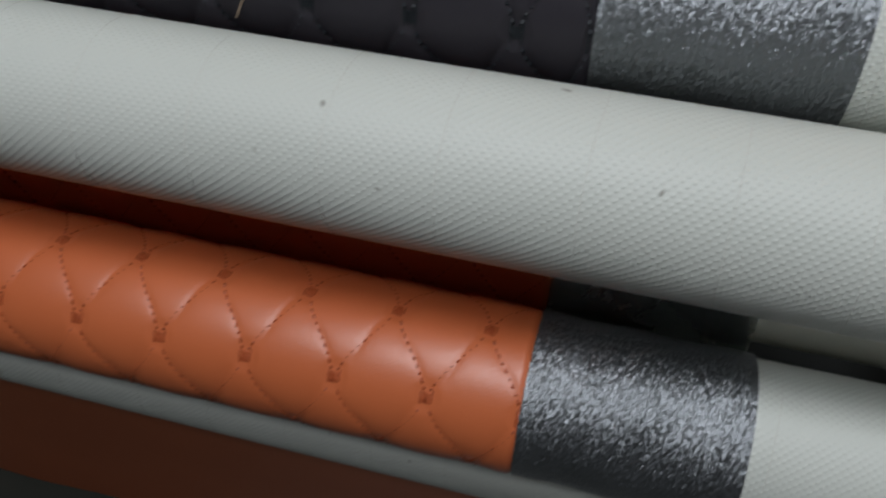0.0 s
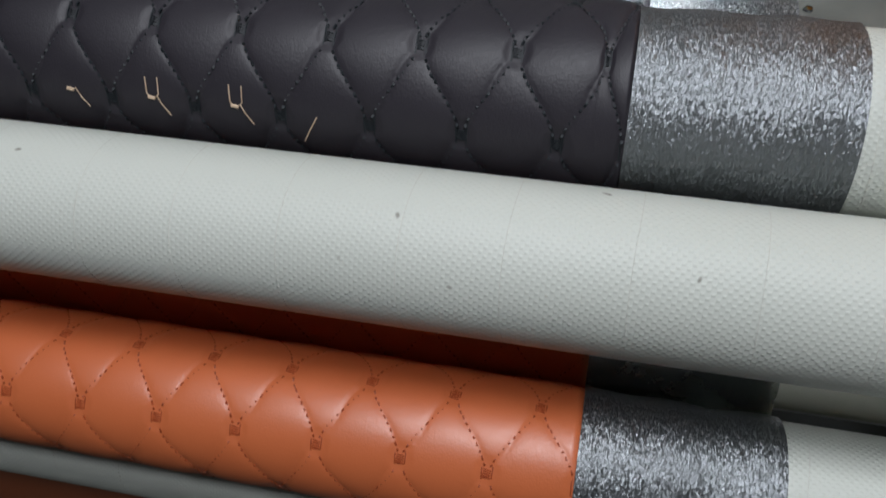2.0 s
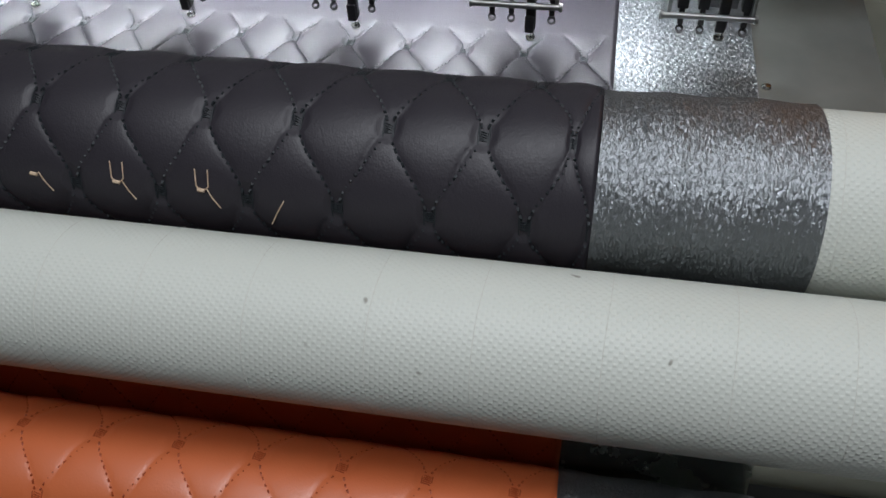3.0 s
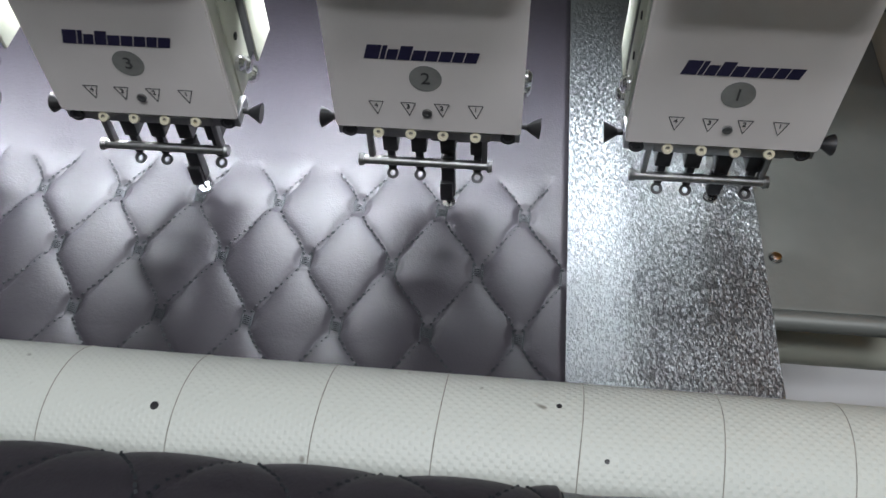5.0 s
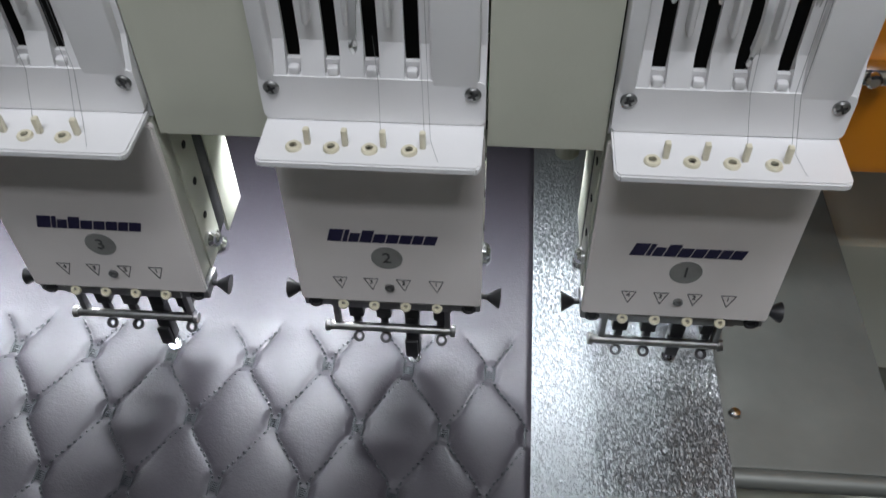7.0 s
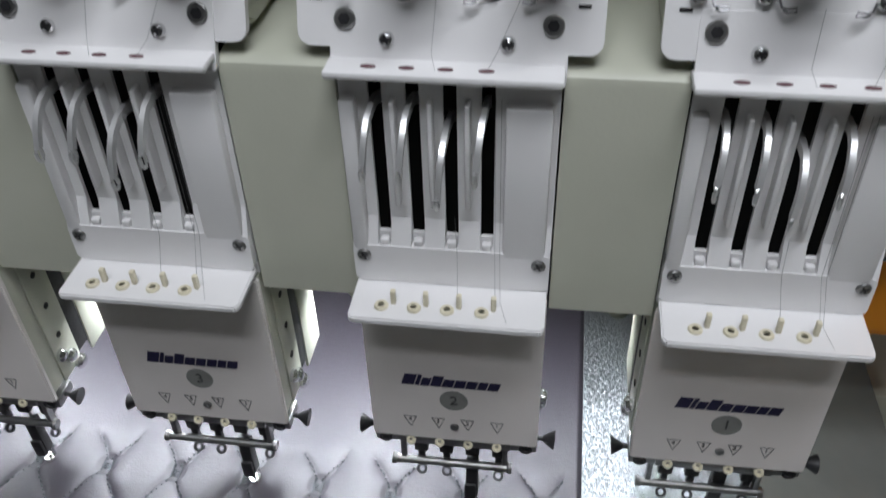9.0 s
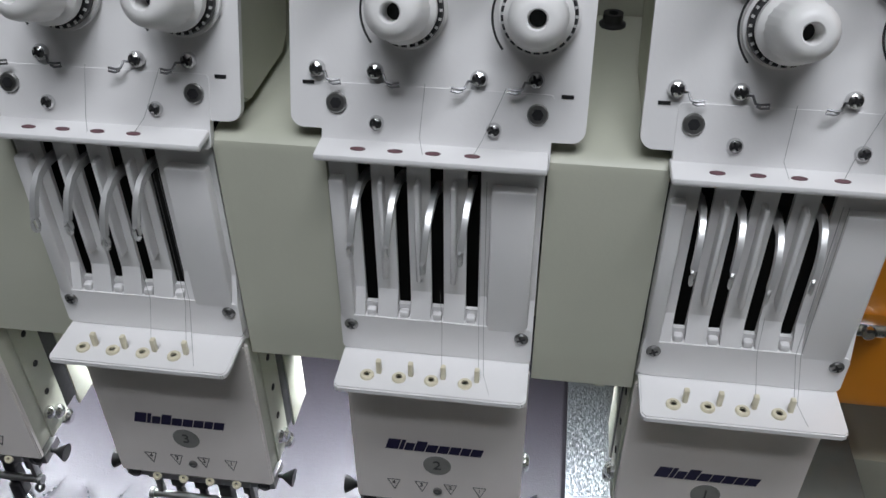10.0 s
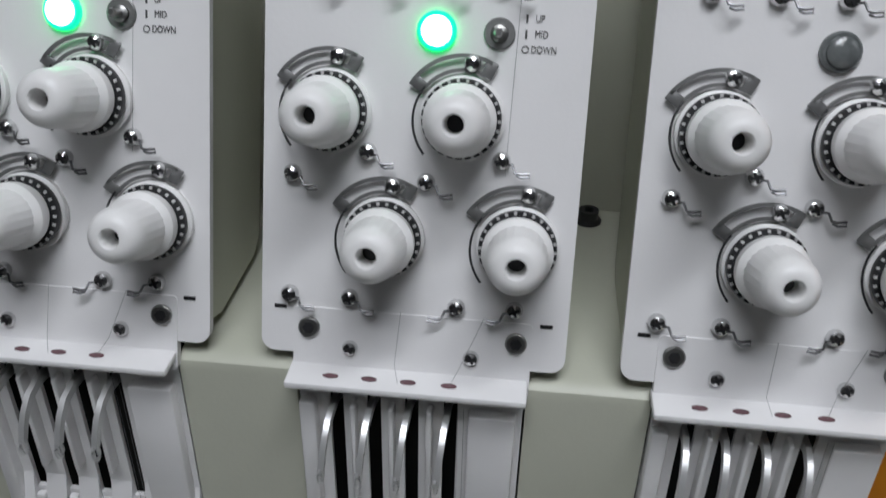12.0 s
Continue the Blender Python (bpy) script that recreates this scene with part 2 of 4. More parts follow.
def box(bm, x0, x1, y0, y1, z0, z1, bevel=0.0, m=None, seg=2):
    r = bmesh.ops.create_cube(bm, size=1.0)
    vs = r["verts"]
    for v in vs:
        v.co = Vector(((x0 + x1) / 2 + v.co.x * (x1 - x0), (y0 + y1) / 2 + v.co.y * (y1 - y0), (z0 + z1) / 2 + v.co.z * (z1 - z0)))
    if m is not None:
        bmesh.ops.transform(bm, matrix=m, verts=vs)
    if bevel > 0:
        es = list({e for v in vs for e in v.link_edges})
        bmesh.ops.bevel(bm, geom=es, offset=bevel, segments=seg, affect="EDGES", profile=0.5)
    return bm


def aim(p0, axis):
    """Frame with its z along the axis, at p0."""
    return Matrix.Translation(p0) @ Vector(axis).to_track_quat("Z", "Y").to_matrix().to_4x4()


def turned(bm, profile, m, seg=24, caps=True):
    """Turned form: profile of (radius, height) about z, moved by m."""
    rings = []
    for r, h in profile:
        rings.append([bm.verts.new(m @ Vector((r * math.cos(2 * math.pi * i / seg), r * math.sin(2 * math.pi * i / seg), h))) for i in range(seg)])
    for a, b in zip(rings, rings[1:]):
        for i in range(seg):
            j = (i + 1) % seg
            bm.faces.new((a[i], a[j], b[j], b[i]))
    if caps:
        bm.faces.new(rings[0][::-1])
        bm.faces.new(rings[-1])
    return bm


def rod(bm, p0, p1, r, seg=12):
    p0, p1 = Vector(p0), Vector(p1)
    d = (p1 - p0).length
    b = min(r * 0.25, d * 0.2)
    return turned(bm, [(r - b, 0), (r, b), (r, d - b), (r - b, d)], aim(p0, p1 - p0), seg)


def wire(bm, pts, r, seg=6, closed=False):
    """A bent wire of round section through points."""
    pts = [Vector(q) for q in pts]
    n = len(pts)
    rings = []
    up = Vector((0.13, 0.31, 0.94))
    for i, q in enumerate(pts):
        d = (pts[(i + 1) % n] - pts[i - 1]) if closed else (pts[min(i + 1, n - 1)] - pts[max(i - 1, 0)])
        d.normalize()
        a = d.cross(up)
        if a.length < 0.05:
            a = d.cross(Vector((1, 0, 0)))
        a.normalize()
        b = d.cross(a)
        rings.append([bm.verts.new(q + r * (a * math.cos(2 * math.pi * k / seg) + b * math.sin(2 * math.pi * k / seg))) for k in range(seg)])
    pairs = list(zip(rings, rings[1:])) + ([(rings[-1], rings[0])] if closed else [])
    for a, b in pairs:
        for i in range(seg):
            j = (i + 1) % seg
            bm.faces.new((a[i], a[j], b[j], b[i]))
    if not closed:
        bm.faces.new(rings[0][::-1])
        bm.faces.new(rings[-1])
    return bm


def outline(bm, pts, t, m=None):
    """A flat plate: polygon pts (x, z) of thickness t towards +y, moved by m."""
    m = m or Matrix()
    front = [bm.verts.new(m @ Vector((x, 0, z))) for x, z in pts]
    back = [bm.verts.new(m @ Vector((x, t, z))) for x, z in pts]
    bm.faces.new(front)
    bm.faces.new(back[::-1])
    n = len(pts)
    for i in range(n):
        j = (i + 1) % n
        bm.faces.new((front[j], front[i], back[i], back[j]))
    return bm


def rounded(x0, x1, z0, z1, r, n=5, corners=(1, 1, 1, 1)):
    """Corner points of a rounded rectangle: bottom left, bottom right, top right, top left."""
    pts = []
    for (cx, cz, a0), on in zip(((x0 + r, z0 + r, 180), (x1 - r, z0 + r, 270), (x1 - r, z1 - r, 0), (x0 + r, z1 - r, 90)), corners):
        if on:
            pts += [(cx + r * math.cos(radians(a0 + 90 * k / n)), cz + r * math.sin(radians(a0 + 90 * k / n))) for k in range(n + 1)]
        else:
            pts.append({180: (x0, z0), 270: (x1, z0), 0: (x1, z1), 90: (x0, z1)}[a0])
    return pts


def sheet(name, rows, material, uv_rows):
    """A smooth grid mesh from an array of places (n, m, 3) with metre UVs (n, m, 2)."""
    n, m = rows.shape[:2]
    idx = np.arange(n * m).reshape(n, m)
    faces = np.stack([idx[:-1, :-1], idx[:-1, 1:], idx[1:, 1:], idx[1:, :-1]], -1).reshape(-1, 4)
    me = bpy.data.meshes.new(name)
    me.from_pydata(rows.reshape(-1, 3).tolist(), [], faces.tolist())
    layer = me.uv_layers.new(name="UVMap")
    layer.data.foreach_set("uv", uv_rows.reshape(-1, 2)[faces.ravel()].ravel().astype(np.float32))
    for f in me.polygons:
        f.use_smooth = True
    me.materials.append(material)
    return me


# ---- hall ----
Z_FLOOR = -0.85
solid("floor", box(bmesh.new(), -4, 4, -4, 4, Z_FLOOR - 0.1, Z_FLOOR), floor_mat, "grey-green painted concrete hall floor", "floor", "structure")
solid("wall_north", box(bmesh.new(), -4, 4, 3.9, 4.0, Z_FLOOR, 2.2), wall_mat, "plain grey hall wall", "wall", "structure")
solid("wall_south", box(bmesh.new(), -4, 4, -4.0, -3.9, Z_FLOOR, 2.2), wall_mat, "plain grey hall wall", "wall", "structure")
solid("wall_east", box(bmesh.new(), 3.9, 4, -3.9, 3.9, Z_FLOOR, 2.2), wall_mat, "plain grey hall wall", "wall", "structure")
solid("wall_west", box(bmesh.new(), -4, -3.9, -3.9, 3.9, Z_FLOOR, 2.2), wall_mat, "plain grey hall wall", "wall", "structure")
solid("ceiling", box(bmesh.new(), -4, 4, -4, 4, 2.2, 2.3), wall_mat, "plain grey hall ceiling", "ceiling", "structure")

# ---- rollers and fabric ----
ROLL = {"T": (-0.1868, 0.0632, 0.0360), "D": (-0.2760, 0.1163, 0.0505), "M": (-0.3778, 0.0996, 0.0411), "O": (-0.4184, -0.0337, 0.0418), "B": (-0.4046, -0.1514, 0.0405)}
RX0, RX1 = -1.15, 0.40


def roller(cy, cz, r, dark=False):
    th = thing("feed_roller", "cream rubber-covered feed roller with fine knobbed grip", "roller", "feed rollers", at=pose(0, cy, cz))
    n, m = 2, 97
    xs = np.linspace(RX0, RX1, n)
    a = np.linspace(0, 2 * math.pi, m)
    X, A = np.meshgrid(xs, a, indexing="ij")
    me = sheet("sleeve", np.stack([X, r * np.cos(A), r * np.sin(A)], -1), grip, np.stack([X, A * r], -1))
    ob = new("sleeve", me)
    ob.parent = th
    bm = bmesh.new()
    wire(bm, [(0.0015 * math.sin(2 * a_), (r + 0.0001) * math.cos(a_), (r + 0.0001) * math.sin(a_)) for a_ in np.linspace(0, 2 * math.pi, 48, endpoint=False)], 0.00024 if dark else 0.00013, 4, True)
    ring = finish("tape_joint", bm, joint_dirt if dark else joint_pale)
    for i in range(20):
        ob = new("tape_joint", ring)
        ob.parent = th
        ob.location = (-0.672 + 0.0545 * i + 0.003 * math.sin(i * 2.3), 0, 0)
    for x, s in ((RX0, -1), (RX1, 1)):
        bm = bmesh.new()
        turned(bm, [(r - 0.001, 0), (r - 0.001, 0.004), (0.014, 0.004), (0.014, 0.05)], aim((x, 0, 0), (s, 0, 0)), 32)
        part("journal", bm, dull_steel, th, "steel roller journal")
    return th


for key, c in ROLL.items():
    rl = roller(*c, key == "T")
    if key == "T":
        for x, a_, r_ in ((-0.246, 96, 0.0021), (-0.081, 72, 0.0014), (-0.062, 108, 0.0012), (-0.330, 84, 0.0009)):
            n_ = Vector((0, math.cos(radians(a_)), math.sin(radians(a_))))
            bm = bmesh.new()
            turned(bm, [(r_, -0.0004), (r_ * 0.8, 0.0003), (r_ * 0.3, 0.0004)], aim(n_ * c[2] + Vector((x, 0, 0)), n_), 9)
            part("oil_spot", bm, black, rl, "small black oil spot")

# side frames that carry the rollers and the bed
for x0, x1 in ((RX0 - 0.055, RX0 - 0.025), (RX1 + 0.025, RX1 + 0.055)):
    th = thing("side_frame", "cream painted steel side frame carrying the rollers", "machine frame", "side frames")
    part("post", box(bmesh.new(), x0, x1, -0.335, -0.275, Z_FLOOR, 0.165, 0.003), cream, th)
    part("rear_post", box(bmesh.new(), x0, x1, 0.150, 0.220, Z_FLOOR, -0.1605, 0.003), cream, th)
    for cy, cz, r in ROLL.values():
        a, b = sorted((cy, -0.305))
        part("bearing_arm", box(bmesh.new(), x0 + 0.003, x1 - 0.003, a - 0.016, b + 0.016, cz - 0.016, cz + 0.016, 0.004), cream, th)

PITCH, PERIOD, PUFF = 0.0515, 0.0875, 0.0034


def quilt(u, v, pitch, period):
    """Height of the quilting: puffed lozenges between stitched seams; H pads where seams meet."""
    p, q = u / pitch, v / period
    w = 0.035 * np.sin(2 * np.pi * 2 * q)
    f1, f2 = np.mod(p + q + w, 1.0), np.mod(p - q + w, 1.0)
    h = (np.sin(np.pi * f1) * np.sin(np.pi * f2))
    h = np.clip(h, 0, 1) ** 0.27
    # distance to the nearest lattice point
    a = np.hypot((np.mod(p + 0.5, 1) - 0.5) * pitch, 0.8 * (np.mod(q + 0.5, 1) - 0.5) * period)
    b = np.hypot((np.mod(p, 1) - 0.5) * pitch, 0.8 * (np.mod(q, 1) - 0.5) * period)
    d = np.minimum(a, b)
    pad = np.clip((d - 0.0042) / 0.0035, 0, 1)
    return PUFF * h * (0.22 + 0.78 * pad)


def resample(poly, step):
    poly = np.array(poly, float)
    seg = np.hypot(*np.diff(poly, axis=0).T)
    s = np.concatenate([[0], np.cumsum(seg)])
    n = max(2, int(s[-1] / step) + 1)
    t = np.linspace(0, s[-1], n)
    y, z = np.interp(t, s, poly[:, 0]), np.interp(t, s, poly[:, 1])
    ty, tz = np.gradient(y, t), np.gradient(z, t)
    k = np.hypot(ty, tz)
    return t, y, z, tz / k, -ty / k


def arc(cy, cz, r, a0, a1, n=40):
    return [(cy + r * math.cos(radians(a)), cz + r * math.sin(radians(a))) for a in np.linspace(a0, a1, n)]


def s_near(poly, y, z):
    t, py, pz, _, _ = resample(poly, 0.0005)
    return float(t[np.argmin((py - y) ** 2 + (pz - z) ** 2)])


def web(name, label, poly, x0, x1, xm, u0, s0, mat, thread, sign, step=0.0013, s1=None, drift=(0.0, 0.0), span=(0.0, 1.0), creep=(0.0, 0.0), puff=1.0, roll_puff=1.0, sewn=None, pitch=PITCH, period=PERIOD, smooth_to=0.0):
    """A quilted web along poly (y, z) from x0 to x1, with a foil margin to xm; seams meet at (u0, s0) and again at s1.
    drift: how far the two edges creep sideways over the span of the length."""
    th = thing(name, label, "fabric", "quilted webs")
    t, y, z, ny, nz = resample(poly, step)
    ny, nz = sign * ny, sign * nz
    xs = np.arange(x0, x1, step)
    xs = np.append(xs, x1)
    S, X = np.meshgrid(t, xs, indexing="ij")
    slip = 0.0
    if s1 is not None:
        slip = (round((s1 - s0) / period) * period + s0) - s1
    ramp = np.clip((t - span[0]) / (span[1] - span[0]), 0, 1)
    V = S + slip * ramp[:, None]
    h = quilt(X - u0, V - s0, pitch, period)
    if sewn is not None:
        raw = np.clip((y[:, None] - sewn - 0.006 * np.cos(2 * np.pi * (X - u0) / pitch)) / 0.014, 0, 1)
        h = h * (1 - raw) + PUFF * 0.82 * raw
    edge = np.clip((x1 - X) / 0.0028, 0, 1)
    h = h * edge * (puff + (roll_puff - puff) * ramp[:, None]) + 0.0006
    Y = y[:, None] + ny[:, None] * h
    Z = z[:, None] + nz[:, None] * h
    near = np.clip((X - x1 + 0.035) / 0.035, 0, 1)
    XS = X + ramp[:, None] * (near * drift[0] + (1 - near) * (creep[0] - creep[1] * X))
    ob = new("quilted_panel", sheet("quilted_panel", np.stack([XS, Y, Z], -1), mat, np.stack([X, S], -1)))
    ob.parent = th
    xs2 = np.arange(x1, xm + 0.002, 0.004)
    t2, y2, z2, ny2, nz2 = resample(poly, 0.004)
    S2, X2 = np.meshgrid(t2, xs2, indexing="ij")
    rip = 0.0014 + 0.0006 * np.sin(X2 * 130) + 0.0004 * np.sin(S2 * 90 + X2 * 40)
    Y2 = y2[:, None] + sign * ny2[:, None] * rip
    Z2 = z2[:, None] + sign * nz2[:, None] * rip
    ramp2 = np.clip((t2 - span[0]) / (span[1] - span[0]), 0, 1)[:, None]
    X3 = X2 + (drift[0] + (X2 - x1) / (xm - x1) * (drift[1] - drift[0])) * ramp2
    ob = new("foil_margin", sheet("foil_margin", np.stack([X3, Y2, Z2], -1), silver_foil, np.stack([X2, S2], -1)))
    ob.parent = th
    tagged(ob, "crinkled silver foil margin")
    if smooth_to > 0:
        # the stretch before the roller is pulled flat and bright
        ob.data.materials.append(flat_foil)
        for f in ob.data.polygons:
            f.material_index = 1 if t2[f.vertices[0] // len(xs2)] < smooth_to else 0
    # seams: short stitches sunk between the lozenges
    verts, faces = [], []

    def at(u, s, lift):
        i = int(np.clip(np.searchsorted(t, s), 0, len(t) - 1))
        e = min(1.0, max(0.0, (u - x1 + 0.035) / 0.035))
        lift = lift * (puff + (roll_puff - puff) * ramp[i])
        u = u + ramp[i] * (e * drift[0] + (1 - e) * (creep[0] - creep[1] * u))
        return np.array([u, y[i] + ny[i] * lift, z[i] + nz[i] * lift])

    vmap = t + slip * ramp

    def stitch(u1, s1, u2, s2, w, lift):
        s1, s2 = float(np.interp(s1, vmap, t)), float(np.interp(s2, vmap, t))
        if min(u1, u2) < max(x0, -0.75) or max(u1, u2) > x1 - 0.001 or min(s1, s2) < t[0] or max(s1, s2) > t[-1]:
            return
        a, b = at(u1, s1, lift), at(u2, s2, lift)
        if sewn is not None and max(a[1], b[1]) > sewn + 0.004:
            return
        d = b - a
        L = np.linalg.norm(d)
        if L < 1e-6:
            return
        i = int(np.clip(np.searchsorted(t, (s1 + s2) / 2), 0, len(t) - 1))
        n = np.array([0, ny[i], nz[i]])
        c = np.cross(n, d / L) * w
        m_ = (a + b) / 2 + n * w * 1.3
        k = len(verts)
        verts.extend([a - c, a + c, b + c, b - c, m_ - c * 0.6, m_ + c * 0.6])
        faces.extend([(k, k + 1, k + 5, k + 4), (k + 4, k + 5, k + 2, k + 3), (k, k + 4, k + 3), (k + 1, k + 2, k + 5)])

    kx = range(int((max(x0, -0.75) - u0) / pitch) - 2, int((x1 - u0) / pitch) + 3)
    ks = range(int((t[0] - s0) / period) - 2, int((t[-1] - s0) / period) + 3)
    for a in kx:
        for b in ks:
            for half in (0.0, 0.5):
                cu, cs = u0 + (a + half) * pitch, s0 + (b + half) * period
                for sx in (-1, 1):
                    stitch(cu + sx * 0.0031, cs - 0.0056, cu + sx * 0.0027, cs + 0.0056, 0.00050, 0.0014)
                    n = 13
                    for j in range(1, n):
                        f, g = (j + 0.12) / n, (j + 0.80) / n
                        if f < 0.1 or g > 0.93:
                            continue
                        bow = 0.0014
                        stitch(cu + sx * (pitch / 2 * f - bow * math.sin(2 * math.pi * f)), cs + period / 2 * f, cu + sx * (pitch / 2 * g - bow * math.sin(2 * math.pi * g)), cs + period / 2 * g, 0.00070 if puff > 0.6 else 0.00058, 0.0021)
                for q in (-0.0026, -0.0014, -0.0002, 0.0010, 0.0022):
                    stitch(cu - 0.0029, cs + q, cu + 0.0029, cs + q + 0.0008, 0.00045, 0.0012)
    me = bpy.data.meshes.new("stitching")
    me.from_pydata([tuple(v) for v in verts], [], faces)
    me.materials.append(thread)
    ob = tagged(new("stitching", me), "sunken machine stitching", kind="stuff")
    ob.parent = th
    return th


T_, D_, O_, B_, M_ = ROLL["T"], ROLL["D"], ROLL["O"], ROLL["B"], ROLL["M"]
X_EDGE, X_FOIL = -0.0705, 0.0445
BED = 0.0006
poly = [(0.42, BED), (-0.10, BED), (-0.12, 0.002)]
poly += arc(T_[0], T_[1], T_[2] + 0.0045, 285, 200, 24)
poly += arc(D_[0], D_[1], D_[2] + 0.0006, 12, 250, 70)
poly += [(-0.320, 0.045)]
grey_s0 = 0.42 + 0.087
s_jd = s_near(poly, -0.2983, 0.1641)
web("quilted_fabric", "dark grey-purple quilted leather web with stitched lozenges", poly, -0.88, X_EDGE, X_FOIL, -0.1485, grey_s0, grey_leather, thread_grey, 1, s1=s_jd - 0.001, drift=(-0.0124, -0.0199), span=(0.53, 0.66), creep=(0.0001, 0.0536), puff=1.35, roll_puff=0.85, sewn=0.022)
poly2 = [(-0.334, 0.105), (-0.3376, 0.0877)]
poly2 += arc(O_[0], O_[1], O_[2] + 0.0006, -17, 262, 76)
poly2 += arc(B_[0], B_[1], B_[2] + 0.002, 80, -5, 20)
poly2 += [(-0.362, -0.19), (-0.364, -0.23)]
orange_web = web("quilted_fabric", "orange quilted leather web with stitched lozenges", poly2, -1.12, -0.0855, 0.0240, -0.1325, s_near(poly2, -0.4473, -0.0016), orange_leather, thread_orange, 1, puff=0.5, roll_puff=0.5, pitch=0.0486, period=0.0830, smooth_to=0.178)

# the web hangs on down to the floor
loop = [(-0.364, -0.2302), (-0.367, -0.34), (-0.374, -0.70), (-0.378, -0.846)]
t3, y3, z3, _, _ = resample(loop, 0.012)
for nm, xa, xb, mt in (("hanging_length", -1.12, -0.0855, orange_leather), ("hanging_foil", -0.0855, 0.0240, silver_foil)):
    S3, X3 = np.meshgrid(t3, np.linspace(xa, xb, 60), indexing="ij")
    sway = 0.002 * np.sin(X3 * 21 + S3 * 5) * np.clip(S3 / 0.1, 0, 1)
    ob = new(nm, sheet(nm, np.stack([X3, y3[:, None] + sway, z3[:, None] + 0 * X3], -1), mt, np.stack([X3, S3], -1)))
    ob.parent = orange_web

# ---- cross tube behind the lowest rollers ----
bm = bmesh.new()
rod(bm, (RX0 - 0.03, -0.30, -0.115), (RX1 + 0.03, -0.30, -0.115), 0.014, 20)
solid("cross_tube", bm, cream, "cream painted steel cross tube between the side frames", "machine frame")

# ---- bed ----
bed = thing("machine_bed", "bare steel machine bed plate", "machine bed")
part("plate", box(bmesh.new(), BEDX0, 0.150, -0.052, 0.62, -0.010, -0.002, 0.002), plate_metal, bed)
bm = bmesh.new()
rod(bm, (0.046, -0.056, -0.0075), (0.150, -0.056, -0.0075), 0.006, 16)
part("front_lip", bm, plate_metal, bed)
bm = bmesh.new()
box(bm, BEDX0, 0.455, 0.14, 0.24, -0.16, -0.011, 0.003)
part("rail", bm, cream, bed)
bm = bmesh.new()
turned(bm, [(0.0042, 0), (0.0042, 0.001), (0.003, 0.0026), (0.0012, 0.003)], aim((0.0535, -0.0158, -0.002), (0, 0, 1)), 20)
part("bolt", bm, chrome, bed, "domed chrome bolt")

# ---- beam behind the heads ----
beam = thing("machine_beam", "cream painted steel beam carrying the heads", "machine beam")
bm = bmesh.new()
prof = [(0.070, 0.172), (0.070, 0.336), (0.145, 0.336), (0.145, 0.62), (0.30, 0.62), (0.30, 0.172)]
f = [bm.verts.new((BEDX0, y, z)) for y, z in prof]
b = [bm.verts.new((0.075, y, z)) for y, z in prof]
bm.faces.new(f)
bm.faces.new(b[::-1])
for i in range(len(prof)):
    j = (i + 1) % len(prof)
    bm.faces.new((f[i], f[j], b[j], b[i]))
part("box_section", bm, cream, beam)
for k in range(HEADS):
    bm = bmesh.new()
    x = -k * P - P + 0.0795
    turned(bm, [(0.0075, 0), (0.0075, 0.002), (0.0055, 0.003), (0.0055, 0.008), (0.003, 0.008), (0.003, 0.005)], aim((x, 0.1316, 0.337), (0, 0, 1)), 18)
    part("bolt", bm, black, beam, "black socket bolt")
for k in range(HEADS):
    bm = bmesh.new()
    xa, xb = -(k + 1) * P + 0.0500, -k * P - 0.0500
    prof = [(-0.0095, 0.1985), (-0.0110, 0.200), (-0.0110, 0.3290), (-0.0098, 0.3330), (-0.0068, 0.3355), (-0.002, 0.3364), (0.1445, 0.3380), (0.1445, 0.1985)]
    f = [bm.verts.new((xa, y, z)) for y, z in prof]
    b = [bm.verts.new((xb, y, z)) for y, z in prof]
    bm.faces.new(f)
    bm.faces.new(b[::-1])
    for i in range(len(prof)):
        j = (i + 1) % len(prof)
        bm.faces.new((f[i], f[j], b[j], b[i]))
    cb_ = part("cover_box", bm, cream, beam, "cream painted cover between two heads")
    bm = bmesh.new()
    turned(bm, [(0.0066, 0), (0.0066, 0.030), (0.0060, 0.036), (0.0030, 0.038)], aim((-k * P - 0.0622, 0.030, 0.1985), (0, 0, -1)), 20)
    part("stop_pin", bm, cream, cb_, "round cream painted stop pin")
part("rear_column", box(bmesh.new(), BEDX0, 0.10, 0.30, 0.52, -0.002, 0.62, 0.004), cream, beam)

# ---- heads ----
LEAN = radians(19.6)
BOARD = Matrix.Translation((0, -0.005, 0.355)) @ Matrix.Rotation(-LEAN, 4, "X")   # y into the board, z up along it


def on_board(x, z, out=0.0):
    """Place on the board at world height z, raised by out."""
    return BOARD @ Vector((x, -out, (z - 0.355) / math.cos(LEAN)))


BN = (BOARD.to_3x3() @ Vector((0, -1, 0)))
LATCH = (0.083, 0.204)
SLOTS = (-0.0328, -0.0161, 0.0006, 0.0177)


def text_mesh(name, body, size, m, material, parent, depth=0.0002):
    cu = bpy.data.curves.new(name, "FONT")
    cu.body, cu.size, cu.align_x, cu.align_y, cu.extrude = body, size, "CENTER", "CENTER", depth
    tmp = bpy.data.objects.new(name, cu)
    scene.collection.objects.link(tmp)
    me = bpy.data.meshes.new_from_object(tmp.evaluated_get(bpy.context.evaluated_depsgraph_get()))
    bpy.data.objects.remove(tmp)
    me.transform(m @ Matrix.Rotation(radians(90), 4, "X"))
    me.materials.clear()
    me.materials.append(material)
    ob = new(name, me)
    ob.parent = parent
    return ob


